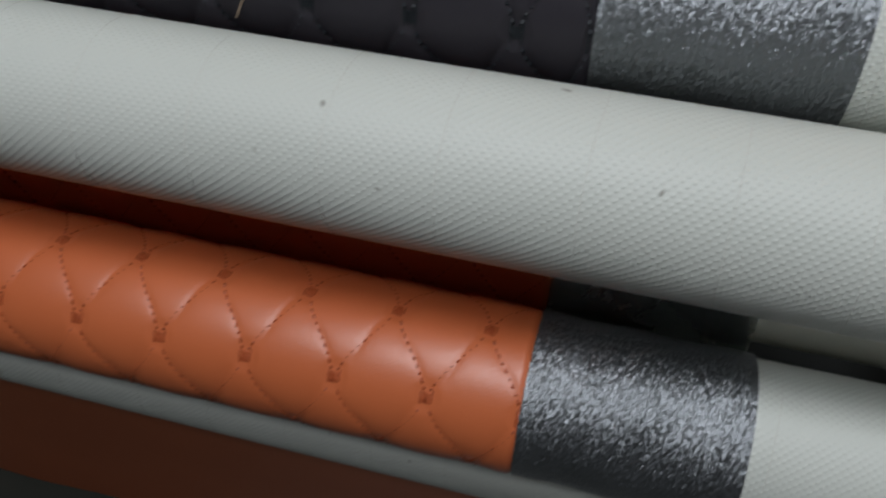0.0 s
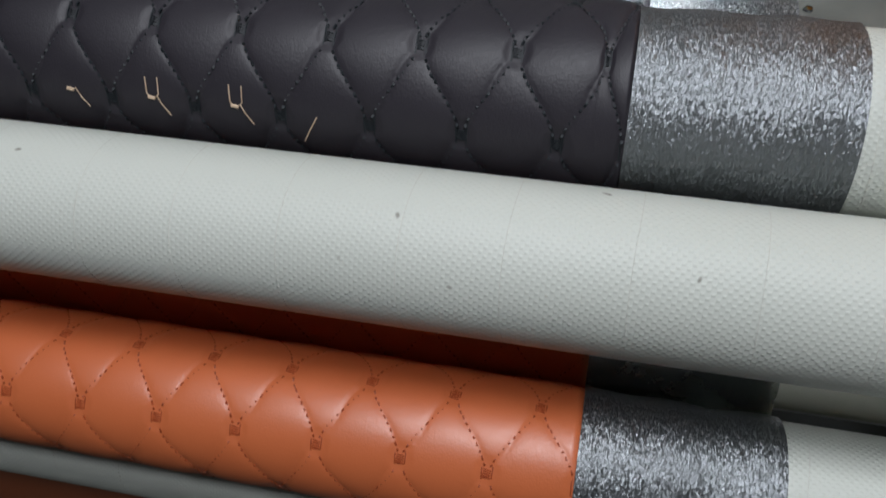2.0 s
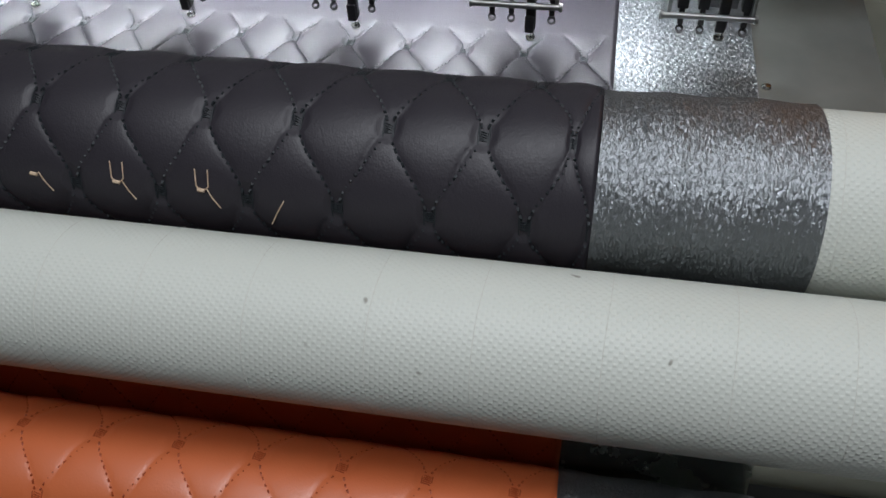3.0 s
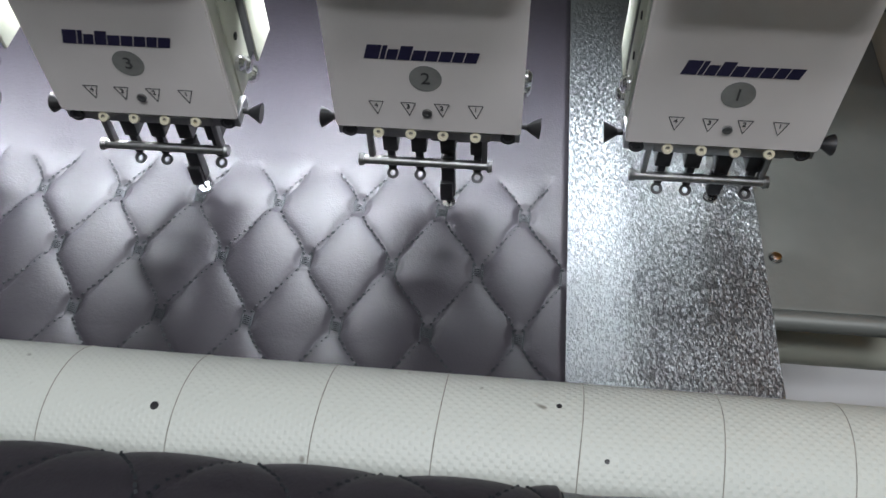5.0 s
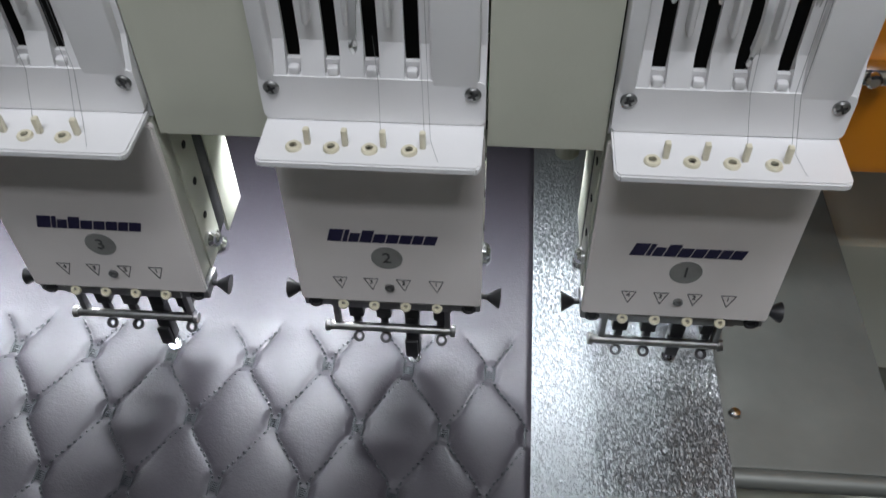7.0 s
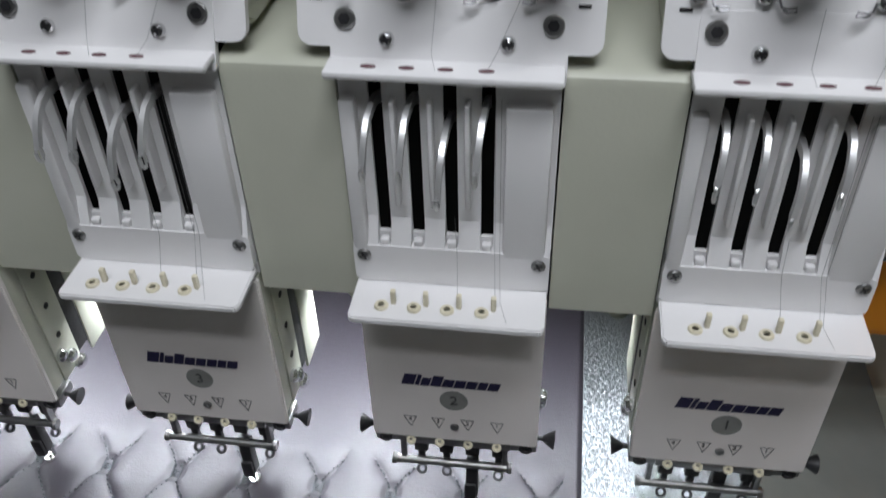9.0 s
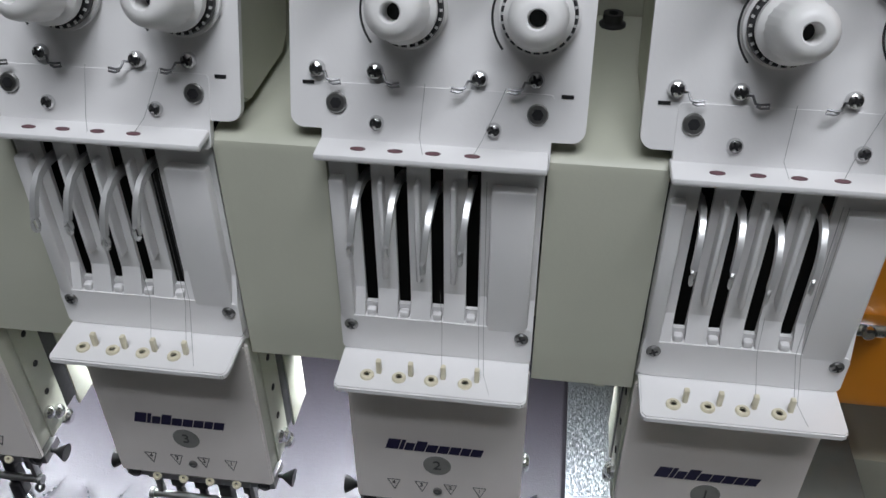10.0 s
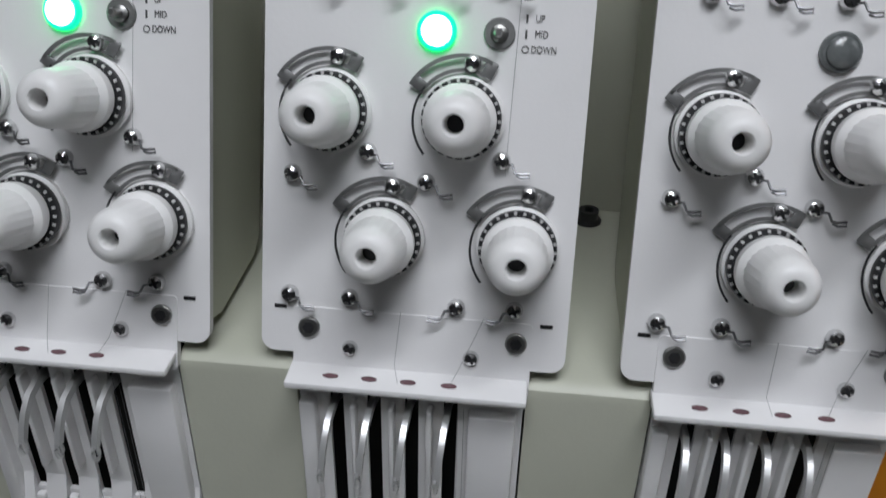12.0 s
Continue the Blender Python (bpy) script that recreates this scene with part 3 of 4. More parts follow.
def screw(bm, p0, n, r, h=0.002):
    m = aim(p0, n)
    turned(bm, [(r, 0), (r, h * 0.35), (r * 0.8, h * 0.8), (r * 0.35, h), (r * 0.2, h * 0.55)], m, 16)
    return bm


def recess(parent, p0, n, r, h):
    """Dark cross cut into a screw head."""
    bm = bmesh.new()
    m = aim(Vector(p0) + Vector(n).normalized() * (h * 0.93), n) @ Matrix.Rotation(radians(25), 4, "Z")
    box(bm, -r * 0.62, r * 0.62, -r * 0.15, r * 0.15, -h * 0.25, h * 0.12, 0.0, m)
    box(bm, -r * 0.15, r * 0.15, -r * 0.62, r * 0.62, -h * 0.25, h * 0.121, 0.0, m)
    return part("cross_recess", bm, black, parent)


def knob(head, x, z):
    """Thread tension knob with toothed disc, collar and bracket."""
    c = on_board(x, z)
    m = aim(c, BN)
    bm = bmesh.new()
    # ribbed white grip with a bored end
    seg = 72
    prof = [(0.0118, 0.0098), (0.0150, 0.0102), (0.0157, 0.0125), (0.0157, 0.0165), (0.0146, 0.0180), (0.0134, 0.0195), (0.0127, 0.0345), (0.0120, 0.0378), (0.0106, 0.0404), (0.0086, 0.0421), (0.0064, 0.0428), (0.0046, 0.0428), (0.0040, 0.0420), (0.0036, 0.030)]
    rings = []
    for i, (r, h) in enumerate(prof):
        ring = []
        for j in range(seg):
            rr = 0.90 * r * (1 - (0.028 if j % 3 == 0 else 0.0)) if 5 <= i <= 6 else 0.90 * r
            a = 2 * math.pi * j / seg
            ring.append(bm.verts.new(m @ Vector((rr * math.cos(a), rr * math.sin(a), h))))
        rings.append(ring)
    for a, b in zip(rings, rings[1:]):
        for j in range(seg):
            bm.faces.new((a[j], a[(j + 1) % seg], b[(j + 1) % seg], b[j]))
    bm.faces.new(rings[-1])
    kn = part("tension_knob", bm, knob_white, head, "ribbed white plastic tension knob")
    bm = bmesh.new()
    turned(bm, [(0.0035, 0.0300), (0.0035, 0.0312), (0.001, 0.0312)], m, 12)
    part("spindle", bm, black, kn, "steel spindle end")
    bm = bmesh.new()
    turned(bm, [(0.0109, 0.0044), (0.0153, 0.0044), (0.0158, 0.006), (0.0157, 0.0082), (0.0153, 0.0090), (0.0127, 0.0092), (0.0109, 0.0098)], m, 64, False)
    part("toothed_disc", bm, black, kn, "dark toothed steel tension disc")
    bm = bmesh.new()
    for j in range(26):
        box(bm, 0.0144, 0.0156, -0.0006, 0.0006, 0.0086, 0.0094, 0.0, m @ Matrix.Rotation(2 * math.pi * j / 26, 4, "Z"))
    tagged(part("disc_teeth", bm, satin, kn, "ring of bright steel teeth"), kind="stuff")
    bm = bmesh.new()
    turned(bm, [(0.0164, 0), (0.0169, 0.002), (0.0169, 0.0036), (0.0159, 0.0042), (0.0091, 0.0045)], m, 32)
    part("collar", bm, knob_white, kn)
    # slotted arc bracket above the disc
    bm = bmesh.new()
    for r0, r1 in ((0.0182, 0.0196), (0.0236, 0.0252)):
        n = 16
        prev = None
        for i in range(n + 1):
            a = radians(64 + 80 * i / n)
            q = []
            for r, o in ((r0, 0.002), (r1, 0.002), (r1, 0.0032), (r0, 0.0032)):
                q.append(bm.verts.new(BOARD @ Vector((x + r * math.cos(a), -o, (z - 0.355) / math.cos(LEAN) + r * math.sin(a)))))
            if prev:
                for e in range(4):
                    bm.faces.new((prev[e], prev[(e + 1) % 4], q[(e + 1) % 4], q[e]))
            else:
                bm.faces.new(q)
            prev = q
        bm.faces.new(prev[::-1])
    for a in (63.5, 144.5):
        u = Vector((x + 0.0218 * math.cos(radians(a)), -0.0026, (z - 0.355) / math.cos(LEAN) + 0.0218 * math.sin(radians(a))))
        box(bm, -0.0024, 0.0024, -0.0006, 0.0006, -0.0034, 0.0034, 0.0005, BOARD @ Matrix.Translation(u) @ Matrix.Rotation(radians(90 - a), 4, "Y"))
    part("bracket", bm, bracket_grey, kn, "slotted grey steel bracket")
    bm = bmesh.new()
    screw(bm, BOARD @ Vector((x + 0.0030, -0.0032, (z - 0.355) / math.cos(LEAN) + 0.0215)), BN, 0.0034, 0.003)
    part("screw", bm, chrome, kn, "chrome cross-head screw")
    recess(kn, BOARD @ Vector((x + 0.0030, -0.0032, (z - 0.355) / math.cos(LEAN) + 0.0215)), BN, 0.0034, 0.003)
    bm = bmesh.new()
    pts = []
    for i in range(14):
        a = radians(142 + 84 * i / 13)
        r = 0.0190 + 0.0010 * (i / 13) ** 3
        pts.append(BOARD @ Vector((x + r * math.cos(a), -0.007 - 0.0006 * (i - 6) * 0.4, (z - 0.355) / math.cos(LEAN) + r * math.sin(a))))
    wire(bm, pts, 0.0005, 6)
    part("check_spring", bm, black, kn, "thin dark check spring")
    return kn


def guide(head, x, z, dx):
    """Chrome button screw with a bent wire thread guide."""
    bm = bmesh.new()
    screw(bm, on_board(x, z, 0.001), BN, 0.0037, 0.0036)
    g = part("guide_screw", bm, chrome, head, "chrome cross-head screw")
    recess(g, on_board(x, z, 0.001), BN, 0.0037, 0.0036)
    bm = bmesh.new()
    s = 1 if dx > 0 else -1
    wire(bm, [on_board(x + s * q, z + w, o) for q, w, o in ((0.002, -0.001, 0.003), (0.0044, -0.0008, 0.0050), (0.0056, -0.0036, 0.0060), (0.0078, -0.0040, 0.0062), (0.0112, -0.0036, 0.0058), (0.0114, -0.0050, 0.0056), (0.0082, -0.0054, 0.0058), (0.0062, -0.0046, 0.0052))], 0.0006, 6)
    part("wire_guide", bm, bracket_steel, g)
    return g


LEVER_PIVOT = Vector((0, 0.059, -0.016))


def lever_mesh():
    """Hooked take-up lever on an inner pivot, with a long thread eye."""
    bm = bmesh.new()
    pts = [(0.059, -0.016), (0.036, 0.000), (0.018, 0.0110), (0.008, 0.0150), (0.000, 0.0155), (-0.007, 0.0130), (-0.0120, 0.0080), (-0.0152, 0.0020), (-0.0172, -0.0045)]
    prev = None
    for i, (y, z) in enumerate(pts):
        a, b = pts[max(i - 1, 0)], pts[min(i + 1, len(pts) - 1)]
        d = Vector((0, b[0] - a[0], b[1] - a[1])).normalized()
        n = Vector((0, -d.z, d.y))
        w, t = 0.0013, 0.0030 - 0.0013 * i / 8
        ring = [bm.verts.new(Vector((-0.0022 * max(0, i - 4) / 4 + sx * w, y, z)) + n * sn * t) for sx, sn in ((-1, -1), (1, -1), (1, 1), (-1, 1))]
        if prev:
            for e in range(4):
                bm.faces.new((prev[e], prev[(e + 1) % 4], ring[(e + 1) % 4], ring[e]))
        else:
            bm.faces.new(ring)
        prev = ring
    bm.faces.new(prev[::-1])
    wire(bm, [(-0.0024 + 0.0006 * math.cos(q), -0.0180 + 0.0019 * math.cos(q) * 0.8, -0.0078 + 0.0038 * math.sin(q)) for q in np.linspace(0, 2 * math.pi, 14, endpoint=False)], 0.0010, 6, True)
    return finish("takeup_lever", bm, satin)


LEVER = lever_mesh()


def clip_mesh():
    """Small black hook that holds a resting presser foot."""
    bm = bmesh.new()
    box(bm, -0.0022, 0.0022, -0.003, 0.001, 0.008, 0.030, 0.0005)
    turned(bm, [(0.0018, -0.0011), (0.0034, -0.0011), (0.0036, 0), (0.0034, 0.0011), (0.0018, 0.0011)], aim((0, -0.0035, 0.0045), (0, -0.6, 0.8)), 14, False)
    return finish("needle_clip", bm, black)


CLIP = clip_mesh()


def foot_meshes():
    bm = bmesh.new()
    box(bm, -0.0040, 0.0040, -0.004, 0.004, 0.016, 0.050, 0.001)
    box(bm, -0.0048, 0.0030, -0.0062, -0.0005, 0.014, 0.030, 0.0012)
    a = finish("presser_foot", bm, black)
    bm = bmesh.new()
    turned(bm, [(0.0016, 0.0045), (0.0040, 0.0045), (0.0044, 0.0058), (0.0040, 0.0068), (0.0016, 0.0068)], aim((0, 0, 0), (0, 0, 1)), 18, False)
    rod(bm, (0.0026, 0.002, 0.006), (0.0026, 0.002, 0.020), 0.0013, 8)
    b = finish("foot_ring", bm, chrome)
    bm = bmesh.new()
    rod(bm, (0, 0, 0.002), (0, 0, 0.045), 0.0006, 8)
    c = finish("needle", bm, chrome)
    return a, b, c


FOOT, FOOT_RING, NEEDLE = foot_meshes()
MOVERS = {"lever": [], "foot": []}


def shared(name, mesh, parent, m, label=""):
    ob = new(name, mesh)
    ob.parent = parent
    ob.matrix_local = m
    return tagged(ob, label) if label else ob


def build_head():
    h = thing("embroidery_head", "white and cream four-needle embroidery head", "machine head", "embroidery heads")
    # lower cover
    bm = bmesh.new()
    outline(bm, rounded(-0.0492, 0.0492, 0.0895, 0.2085, 0.002, 3), 0.003, Matrix.Translation((0, -0.0165, 0)))
    bmesh.ops.bevel(bm, geom=[e for e in bm.edges if all(v.co.y < -0.0160 for v in e.verts)], offset=0.0008, segments=2, affect="EDGES")
    cov = part("needle_cover", bm, cover_white, h, "off-white printed needle case cover")
    # printed marks
    bm = bmesh.new()
    x = -0.0300
    for w, up in ((0.0072, 0.0085), (0.0024, 0.0085), (0.0052, 0.0062), (0.0060, 0.0085), (0.0062, 0.0062), (0.0060, 0.0062), (0.0060, 0.0062), (0.0052, 0.0062), (0.0062, 0.0062)):
        z0 = 0.1378
        outline(bm, [(x, z0), (x + w, z0), (x + w + up * 0.28, z0 + up), (x + up * 0.28, z0 + up)], 0.0003, Matrix.Translation((0, -0.0169, 0)))
        x += w + 0.0006
    part("maker_mark", bm, navy, cov, "navy maker mark of slanted bars")
    bm = bmesh.new()
    turned(bm, [(0.0082, 0), (0.0082, 0.0003)], aim((0.0, -0.0165, 0.1262), (0, -1, 0)), 32)
    part("number_disc", bm, disc_grey, cov, "round grey number disc")
    for j, x in enumerate((-0.0262, -0.0095, 0.0078, 0.0252)):
        bm = bmesh.new()
        tri = [(x - 0.0038, 0.1095), (x + 0.0038, 0.1095), (x + 0.0004, 0.1005)]
        for a, b in zip(tri, tri[1:] + tri[:1]):
            wire(bm, [(a[0], -0.0167, a[1]), (b[0], -0.0167, b[1])], 0.00024, 4)
        part("triangle_mark", bm, ink, cov)
        text_mesh("needle_number", str(4 - j), 0.0042, Matrix.Translation((x, -0.0168, 0.1068)), ink, cov)
    bm = bmesh.new()
    turned(bm, [(0.0026, 0), (0.0026, 0.0012), (0.0014, 0.0012), (0.0012, 0.0004)], aim((0.0002, -0.0165, 0.1030), (0, -1, 0)), 16)
    part("screw", bm, dull_steel, cov)
    # needle case behind the cover
    bm = bmesh.new()
    box(bm, -0.0480, 0.0480, -0.0135, 0.000, 0.0935, 0.2085, 0.001)
    part("case_body", bm, cream, h)
    for s in (-1, 1):
        bm = bmesh.new()
        box(bm, s * 0.0478 - 0.001, s * 0.0478 + 0.001, 0.000, 0.022, 0.092, 0.2085, 0.0004)
        sp = part("side_plate", bm, cream, h)
        for z in (0.125, 0.150, 0.175, 0.195):
            # flat near-black disc, the hole's inner shade as colour
            bm = bmesh.new()
            turned(bm, [(0.0022, 0), (0.0022, 0.0006)], aim((s * 0.0487, 0.010, z), (s, 0, 0)), 12)
            part("hole", bm, void, sp)
        bm = bmesh.new()
        box(bm, s * 0.0462 - 0.0014, s * 0.0462 + 0.0014, 0.0225, 0.036, 0.095, 0.2085, 0.0004)
        part("belt", bm, belt, h, "black rubber strip")
        bm = bmesh.new()
        box(bm, s * 0.047 - 0.001, s * 0.047 + 0.001, 0.0365, 0.066, 0.085, 0.2085, 0.0004)
        rp = part("rear_plate", bm, cream, h)
        bm = bmesh.new()
        turned(bm, [(0.0050, 0), (0.0050, 0.0004), (0.0034, 0.0006)], aim((s * 0.048, 0.0520, 0.1900), (s, 0, 0)), 20)
        part("indicator", bm, green_print, rp, "small round green indicator")
        # clamp screws and cone knob at the lower corners
        bm = bmesh.new()
        turned(bm, [(0.0016, 0), (0.0016, 0.003), (0.0020, 0.0035), (0.0056, 0.0095), (0.0058, 0.0102), (0.003, 0.0102)], aim((s * 0.0492, -0.006, 0.0865), (s, 0, -0.1)), 20)
        part("cone_knob", bm, black, h, "black plastic cone knob")
        for y, z, r in ((0.004, 0.112, 0.0042), (0.012, 0.104, 0.0048), (0.018, 0.092, 0.0052)):
            bm = bmesh.new()
            turned(bm, [(r, 0), (r, 0.0022), (r * 0.7, 0.004), (r * 0.4, 0.0046)], aim((s * 0.0488, y, z), (s, 0, 0)), 16)
            part("clamp_screw", bm, chrome, h, "chrome clamp screw")
    # lower bar with ceramic bushes
    bm = bmesh.new()
    box(bm, -0.0490, 0.0490, -0.0140, 0.0040, 0.0815, 0.0893, 0.001)
    bar = part("lower_bar", bm, dull_steel, h, "dark steel lower bar")
    for s in (-1, 1):
        bm = bmesh.new()
        turned(bm, [(0.0040, 0), (0.0040, 0.0014), (0.0025, 0.0016), (0.0022, 0.0006)], aim((s * 0.0425, -0.0140, 0.0856), (0, -1, 0)), 16)
        part("socket_screw", bm, black, bar, "black socket screw")
    bm = bmesh.new()
    box(bm, -0.0335, 0.0335, -0.0160, -0.0100, 0.0830, 0.0890, 0.0006)
    part("bush_rail", bm, dull_steel, bar)
    for x in (-0.0266, -0.0093, 0.0080, 0.0253):
        bm = bmesh.new()
        turned(bm, [(0.0013, 0.0), (0.0013, 0.0018), (0.0026, 0.0018), (0.0030, 0.0010), (0.0030, 0.0)], aim((x, -0.0158, 0.0862), (0, -0.8, 0.6)), 18)
        part("thread_bush", bm, ivory, bar, "ivory ceramic thread bush")
    bm = bmesh.new()
    rod(bm, (-0.0400, -0.0075, 0.0552), (0.0330, -0.0075, 0.0552), 0.0026, 14)
    turned(bm, [(0.0034, 0), (0.0038, 0.001), (0.0034, 0.003)], aim((-0.0415, -0.0075, 0.0552), (1, 0, 0)), 14)
    turned(bm, [(0.0034, 0), (0.0038, 0.001), (0.0034, 0.003)], aim((0.0315, -0.0075, 0.0552), (1, 0, 0)), 14)
    part("clip_rod", bm, dull_steel, h, "grey steel clip rod")
    for x in (-0.034, 0.030):
        bm = bmesh.new()
        box(bm, x - 0.0016, x + 0.0016, -0.008, -0.003, 0.053, 0.083, 0.0004)
        part("rod_hanger", bm, dull_steel, h)
    for x in (-0.0236, -0.0075, 0.0090, 0.0259):
        bm = bmesh.new()
        rod(bm, (x, 0.002, 0.045), (x, 0.002, 0.083), 0.0020, 10)
        nb = part("needle_bar", bm, chrome, h)
        bm = bmesh.new()
        box(bm, x - 0.0044, x + 0.0044, -0.0035, 0.0075, 0.0585, 0.0745, 0.0010)
        part("needle_clamp", bm, black, nb, "black needle clamp")
    for x in (-0.0236, -0.0075, 0.0259):
        shared("needle_clip", CLIP, h, pose(x, 0, 0.036), "black hook of a raised needle")
    # take-up panel
    bm = bmesh.new()
    edges = [-0.0490] + [e for s in SLOTS for e in (s - 0.0031, s + 0.0031)] + [0.0490]
    box(bm, -0.0490, 0.0490, -0.0105, -0.0080, 0.2095, 0.2440)
    pan = part("takeup_panel", bm, white, h, "white take-up lever panel with four slots")
    bm = bmesh.new()
    outline(bm, rounded(-0.0490, 0.0490, 0.2155, 0.2385, 0.003, 3), 0.005, Matrix.Translation((0, -0.0160, 0)))
    box(bm, -0.0488, -0.0412, -0.0162, -0.0085, 0.2350, 0.3200, 0.0016)
    box(bm, 0.0256, 0.0463, -0.0162, -0.0085, 0.2350, 0.3200, 0.0016)
    for x in SLOTS[:3]:
        box(bm, x + 0.0070, x + 0.0096, -0.0172, -0.0085, 0.2640, 0.3205, 0.0012)
    for x in SLOTS:
        box(bm, x - 0.0024, x + 0.0024, -0.0152, -0.0110, 0.2380, 0.2425, 0.0012)
    for a, b in zip(edges[0::2], edges[1::2]):
        # the band runs out into the strips between the slots
        wedge = [(-0.0158, 0.2370), (-0.0103, 0.2540), (-0.0100, 0.2370)]
        p_, q_ = [[bm.verts.new((x, y, z)) for y, z in wedge] for x in (a + 0.0002, b - 0.0002)]
        bm.faces.new(p_)
        bm.faces.new(q_[::-1])
        for e in range(3):
            bm.faces.new((p_[e], p_[(e + 1) % 3], q_[(e + 1) % 3], q_[e]))
    part("raised_ribs", bm, white, pan)
    for a, b in zip(edges[0::2], edges[1::2]):
        part("panel_strip", box(bmesh.new(), a, b, -0.0105, -0.0080, 0.2440, 0.3350), white, pan)
    # near-black sheet added behind the slots to paint the shade inside the panel
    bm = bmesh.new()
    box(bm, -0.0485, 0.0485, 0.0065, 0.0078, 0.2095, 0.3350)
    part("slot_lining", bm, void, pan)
    for x in (-0.0435, 0.0435):
        bm = bmesh.new()
        screw(bm, (x, -0.0160, 0.2324), (0, -1, 0), 0.0036, 0.0016)
        part("screw", bm, dull_steel, pan, "steel cross-head screw")
        recess(pan, (x, -0.0160, 0.2324), (0, -1, 0), 0.0036, 0.0016)
    # thread shelf
    bm = bmesh.new()
    pts = [(-0.0485, -0.012), (0.0485, -0.012), (0.0485, -0.0415), (0.0465, -0.0440), (-0.0465, -0.0440), (-0.0485, -0.0415)]
    a = [bm.verts.new((x, y, 0.2150)) for x, y in pts]
    b = [bm.verts.new((x, y, 0.2110)) for x, y in pts]
    bm.faces.new(a)
    bm.faces.new(b[::-1])
    for i in range(6):
        bm.faces.new((a[i], a[(i + 1) % 6], b[(i + 1) % 6], b[i]))
    bmesh.ops.bevel(bm, geom=list(bm.edges), offset=0.0008, segments=2, affect="EDGES")
    sh = part("thread_shelf", bm, white, h, "white thread guide shelf")
    for x in (-0.0326, -0.0162, 0.0003, 0.0174):
        bm = bmesh.new()
        turned(bm, [(0.0017, 0), (0.0017, 0.0016), (0.0030, 0.0016), (0.0036, 0.0008), (0.0036, 0)], aim((x, -0.0345, 0.2150), (0, 0, 1)), 18)
        part("eyelet", bm, ivory, sh, "ivory ceramic eyelet")
        bm = bmesh.new()
        box(bm, x + 0.0044, x + 0.0070, -0.0330, -0.0300, 0.2150, 0.2235, 0.0006)
        part("peg", bm, ivory, sh, "ivory thread peg")
    # tension board
    bm = bmesh.new()
    top = 0.200
    outline(bm, rounded(-0.0648, 0.0648, -0.0130, top, 0.006, 5), 0.004, BOARD)
    brd = part("tension_board", bm, white, h, "white painted tension board")
    bm = bmesh.new()
    outline(bm, rounded(-0.0505, 0.0505, -0.0260, 0.0075, 0.002, 3), 0.004, BOARD @ Matrix.Translation((0, -0.0008, 0)))
    box(bm, -0.0515, 0.0500, -0.0255, -0.0080, 0.3352, 0.3390, 0.0014)
    led = part("board_ledge", bm, white, brd)
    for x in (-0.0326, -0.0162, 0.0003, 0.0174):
        # flat oval disc on the uncut ledge, coloured as the shade in a hole
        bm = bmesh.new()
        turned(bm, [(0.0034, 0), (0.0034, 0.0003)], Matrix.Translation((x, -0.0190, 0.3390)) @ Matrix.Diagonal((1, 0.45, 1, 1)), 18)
        part("thread_hole", bm, hole_shade_pink, led)
    for x, z in ((-0.0372, 0.4400), (0.0160, 0.4400), (-0.0133, 0.3928), (0.0416, 0.3928)):
        knob(h, x, z)
    for x, z, d in ((-0.0521, 0.4154, 1), (-0.0214, 0.4254, 1), (0.0029, 0.4152, 1), (0.0327, 0.4251, 1), (-0.0523, 0.3674, 1), (-0.0268, 0.3675, 1), (0.0181, 0.3668, -1), (0.0421, 0.3675, -1)):
        guide(h, x, z, d)
    for x in (-0.0438, 0.0438):
        bm = bmesh.new()
        turned(bm, [(0.0046, 0), (0.0046, 0.0020), (0.0040, 0.0026), (0.0024, 0.0026), (0.0022, 0.0010)], aim(on_board(x, 0.354), BN), 20)
        sc = part("socket_screw", bm, dull_steel, h, "steel socket screw")
        bm = bmesh.new()
        turned(bm, [(0.0026, 0.0022), (0.0026, 0.0029), (0.0004, 0.0029)], aim(on_board(x, 0.354), BN), 6)
        part("socket", bm, black, sc)
    for x in (-0.0259, 0.0255):
        bm = bmesh.new()
        screw(bm, on_board(x, 0.3465, 0.001), BN, 0.0034, 0.0026)
        sc = part("screw", bm, chrome, h, "chrome cross-head screw")
        recess(sc, on_board(x, 0.3465, 0.001), BN, 0.0034, 0.0026)
    for x in (-0.0566, 0.0559):
        bm = bmesh.new()
        box(bm, x - 0.0026, x + 0.0026, -0.0003, 0.0, -0.0008, 0.0008, 0.0, BOARD @ Matrix.Translation((0, 0, (0.3615 - 0.355) / math.cos(LEAN))))
        part("slot_mark", bm, black, brd)
    # signal lamp and switch
    bm = bmesh.new()
    turned(bm, [(0.0078, 0), (0.0078, 0.002), (0.0070, 0.003), (0.0066, 0.003)], aim(on_board(0.0041, 0.4713), BN), 24)
    lp = part("signal_lamp", bm, green_glow, h, "lit green signal lamp")
    bm = bmesh.new()
    turned(bm, [(0.0062, 0.002), (0.0058, 0.0042), (0.0035, 0.0056), (0.0012, 0.006)], aim(on_board(0.0041, 0.4713), BN), 24)
    part("lens", bm, green_core, lp)
    bm = bmesh.new()
    turned(bm, [(0.0034, 0), (0.0034, 0.0022), (0.0026, 0.0026), (0.0014, 0.0028), (0.0019, 0.0090), (0.0012, 0.0102)], aim(on_board(0.0285, 0.4715), BN), 18)
    sw = part("toggle_switch", bm, dull_steel, h, "small steel toggle switch")
    bm = bmesh.new()
    turned(bm, [(0.0062, 0), (0.0062, 0.0008), (0.0058, 0.0011), (0.0036, 0.0011), (0.0034, 0.0004)], aim(on_board(0.0285, 0.4715), BN), 24)
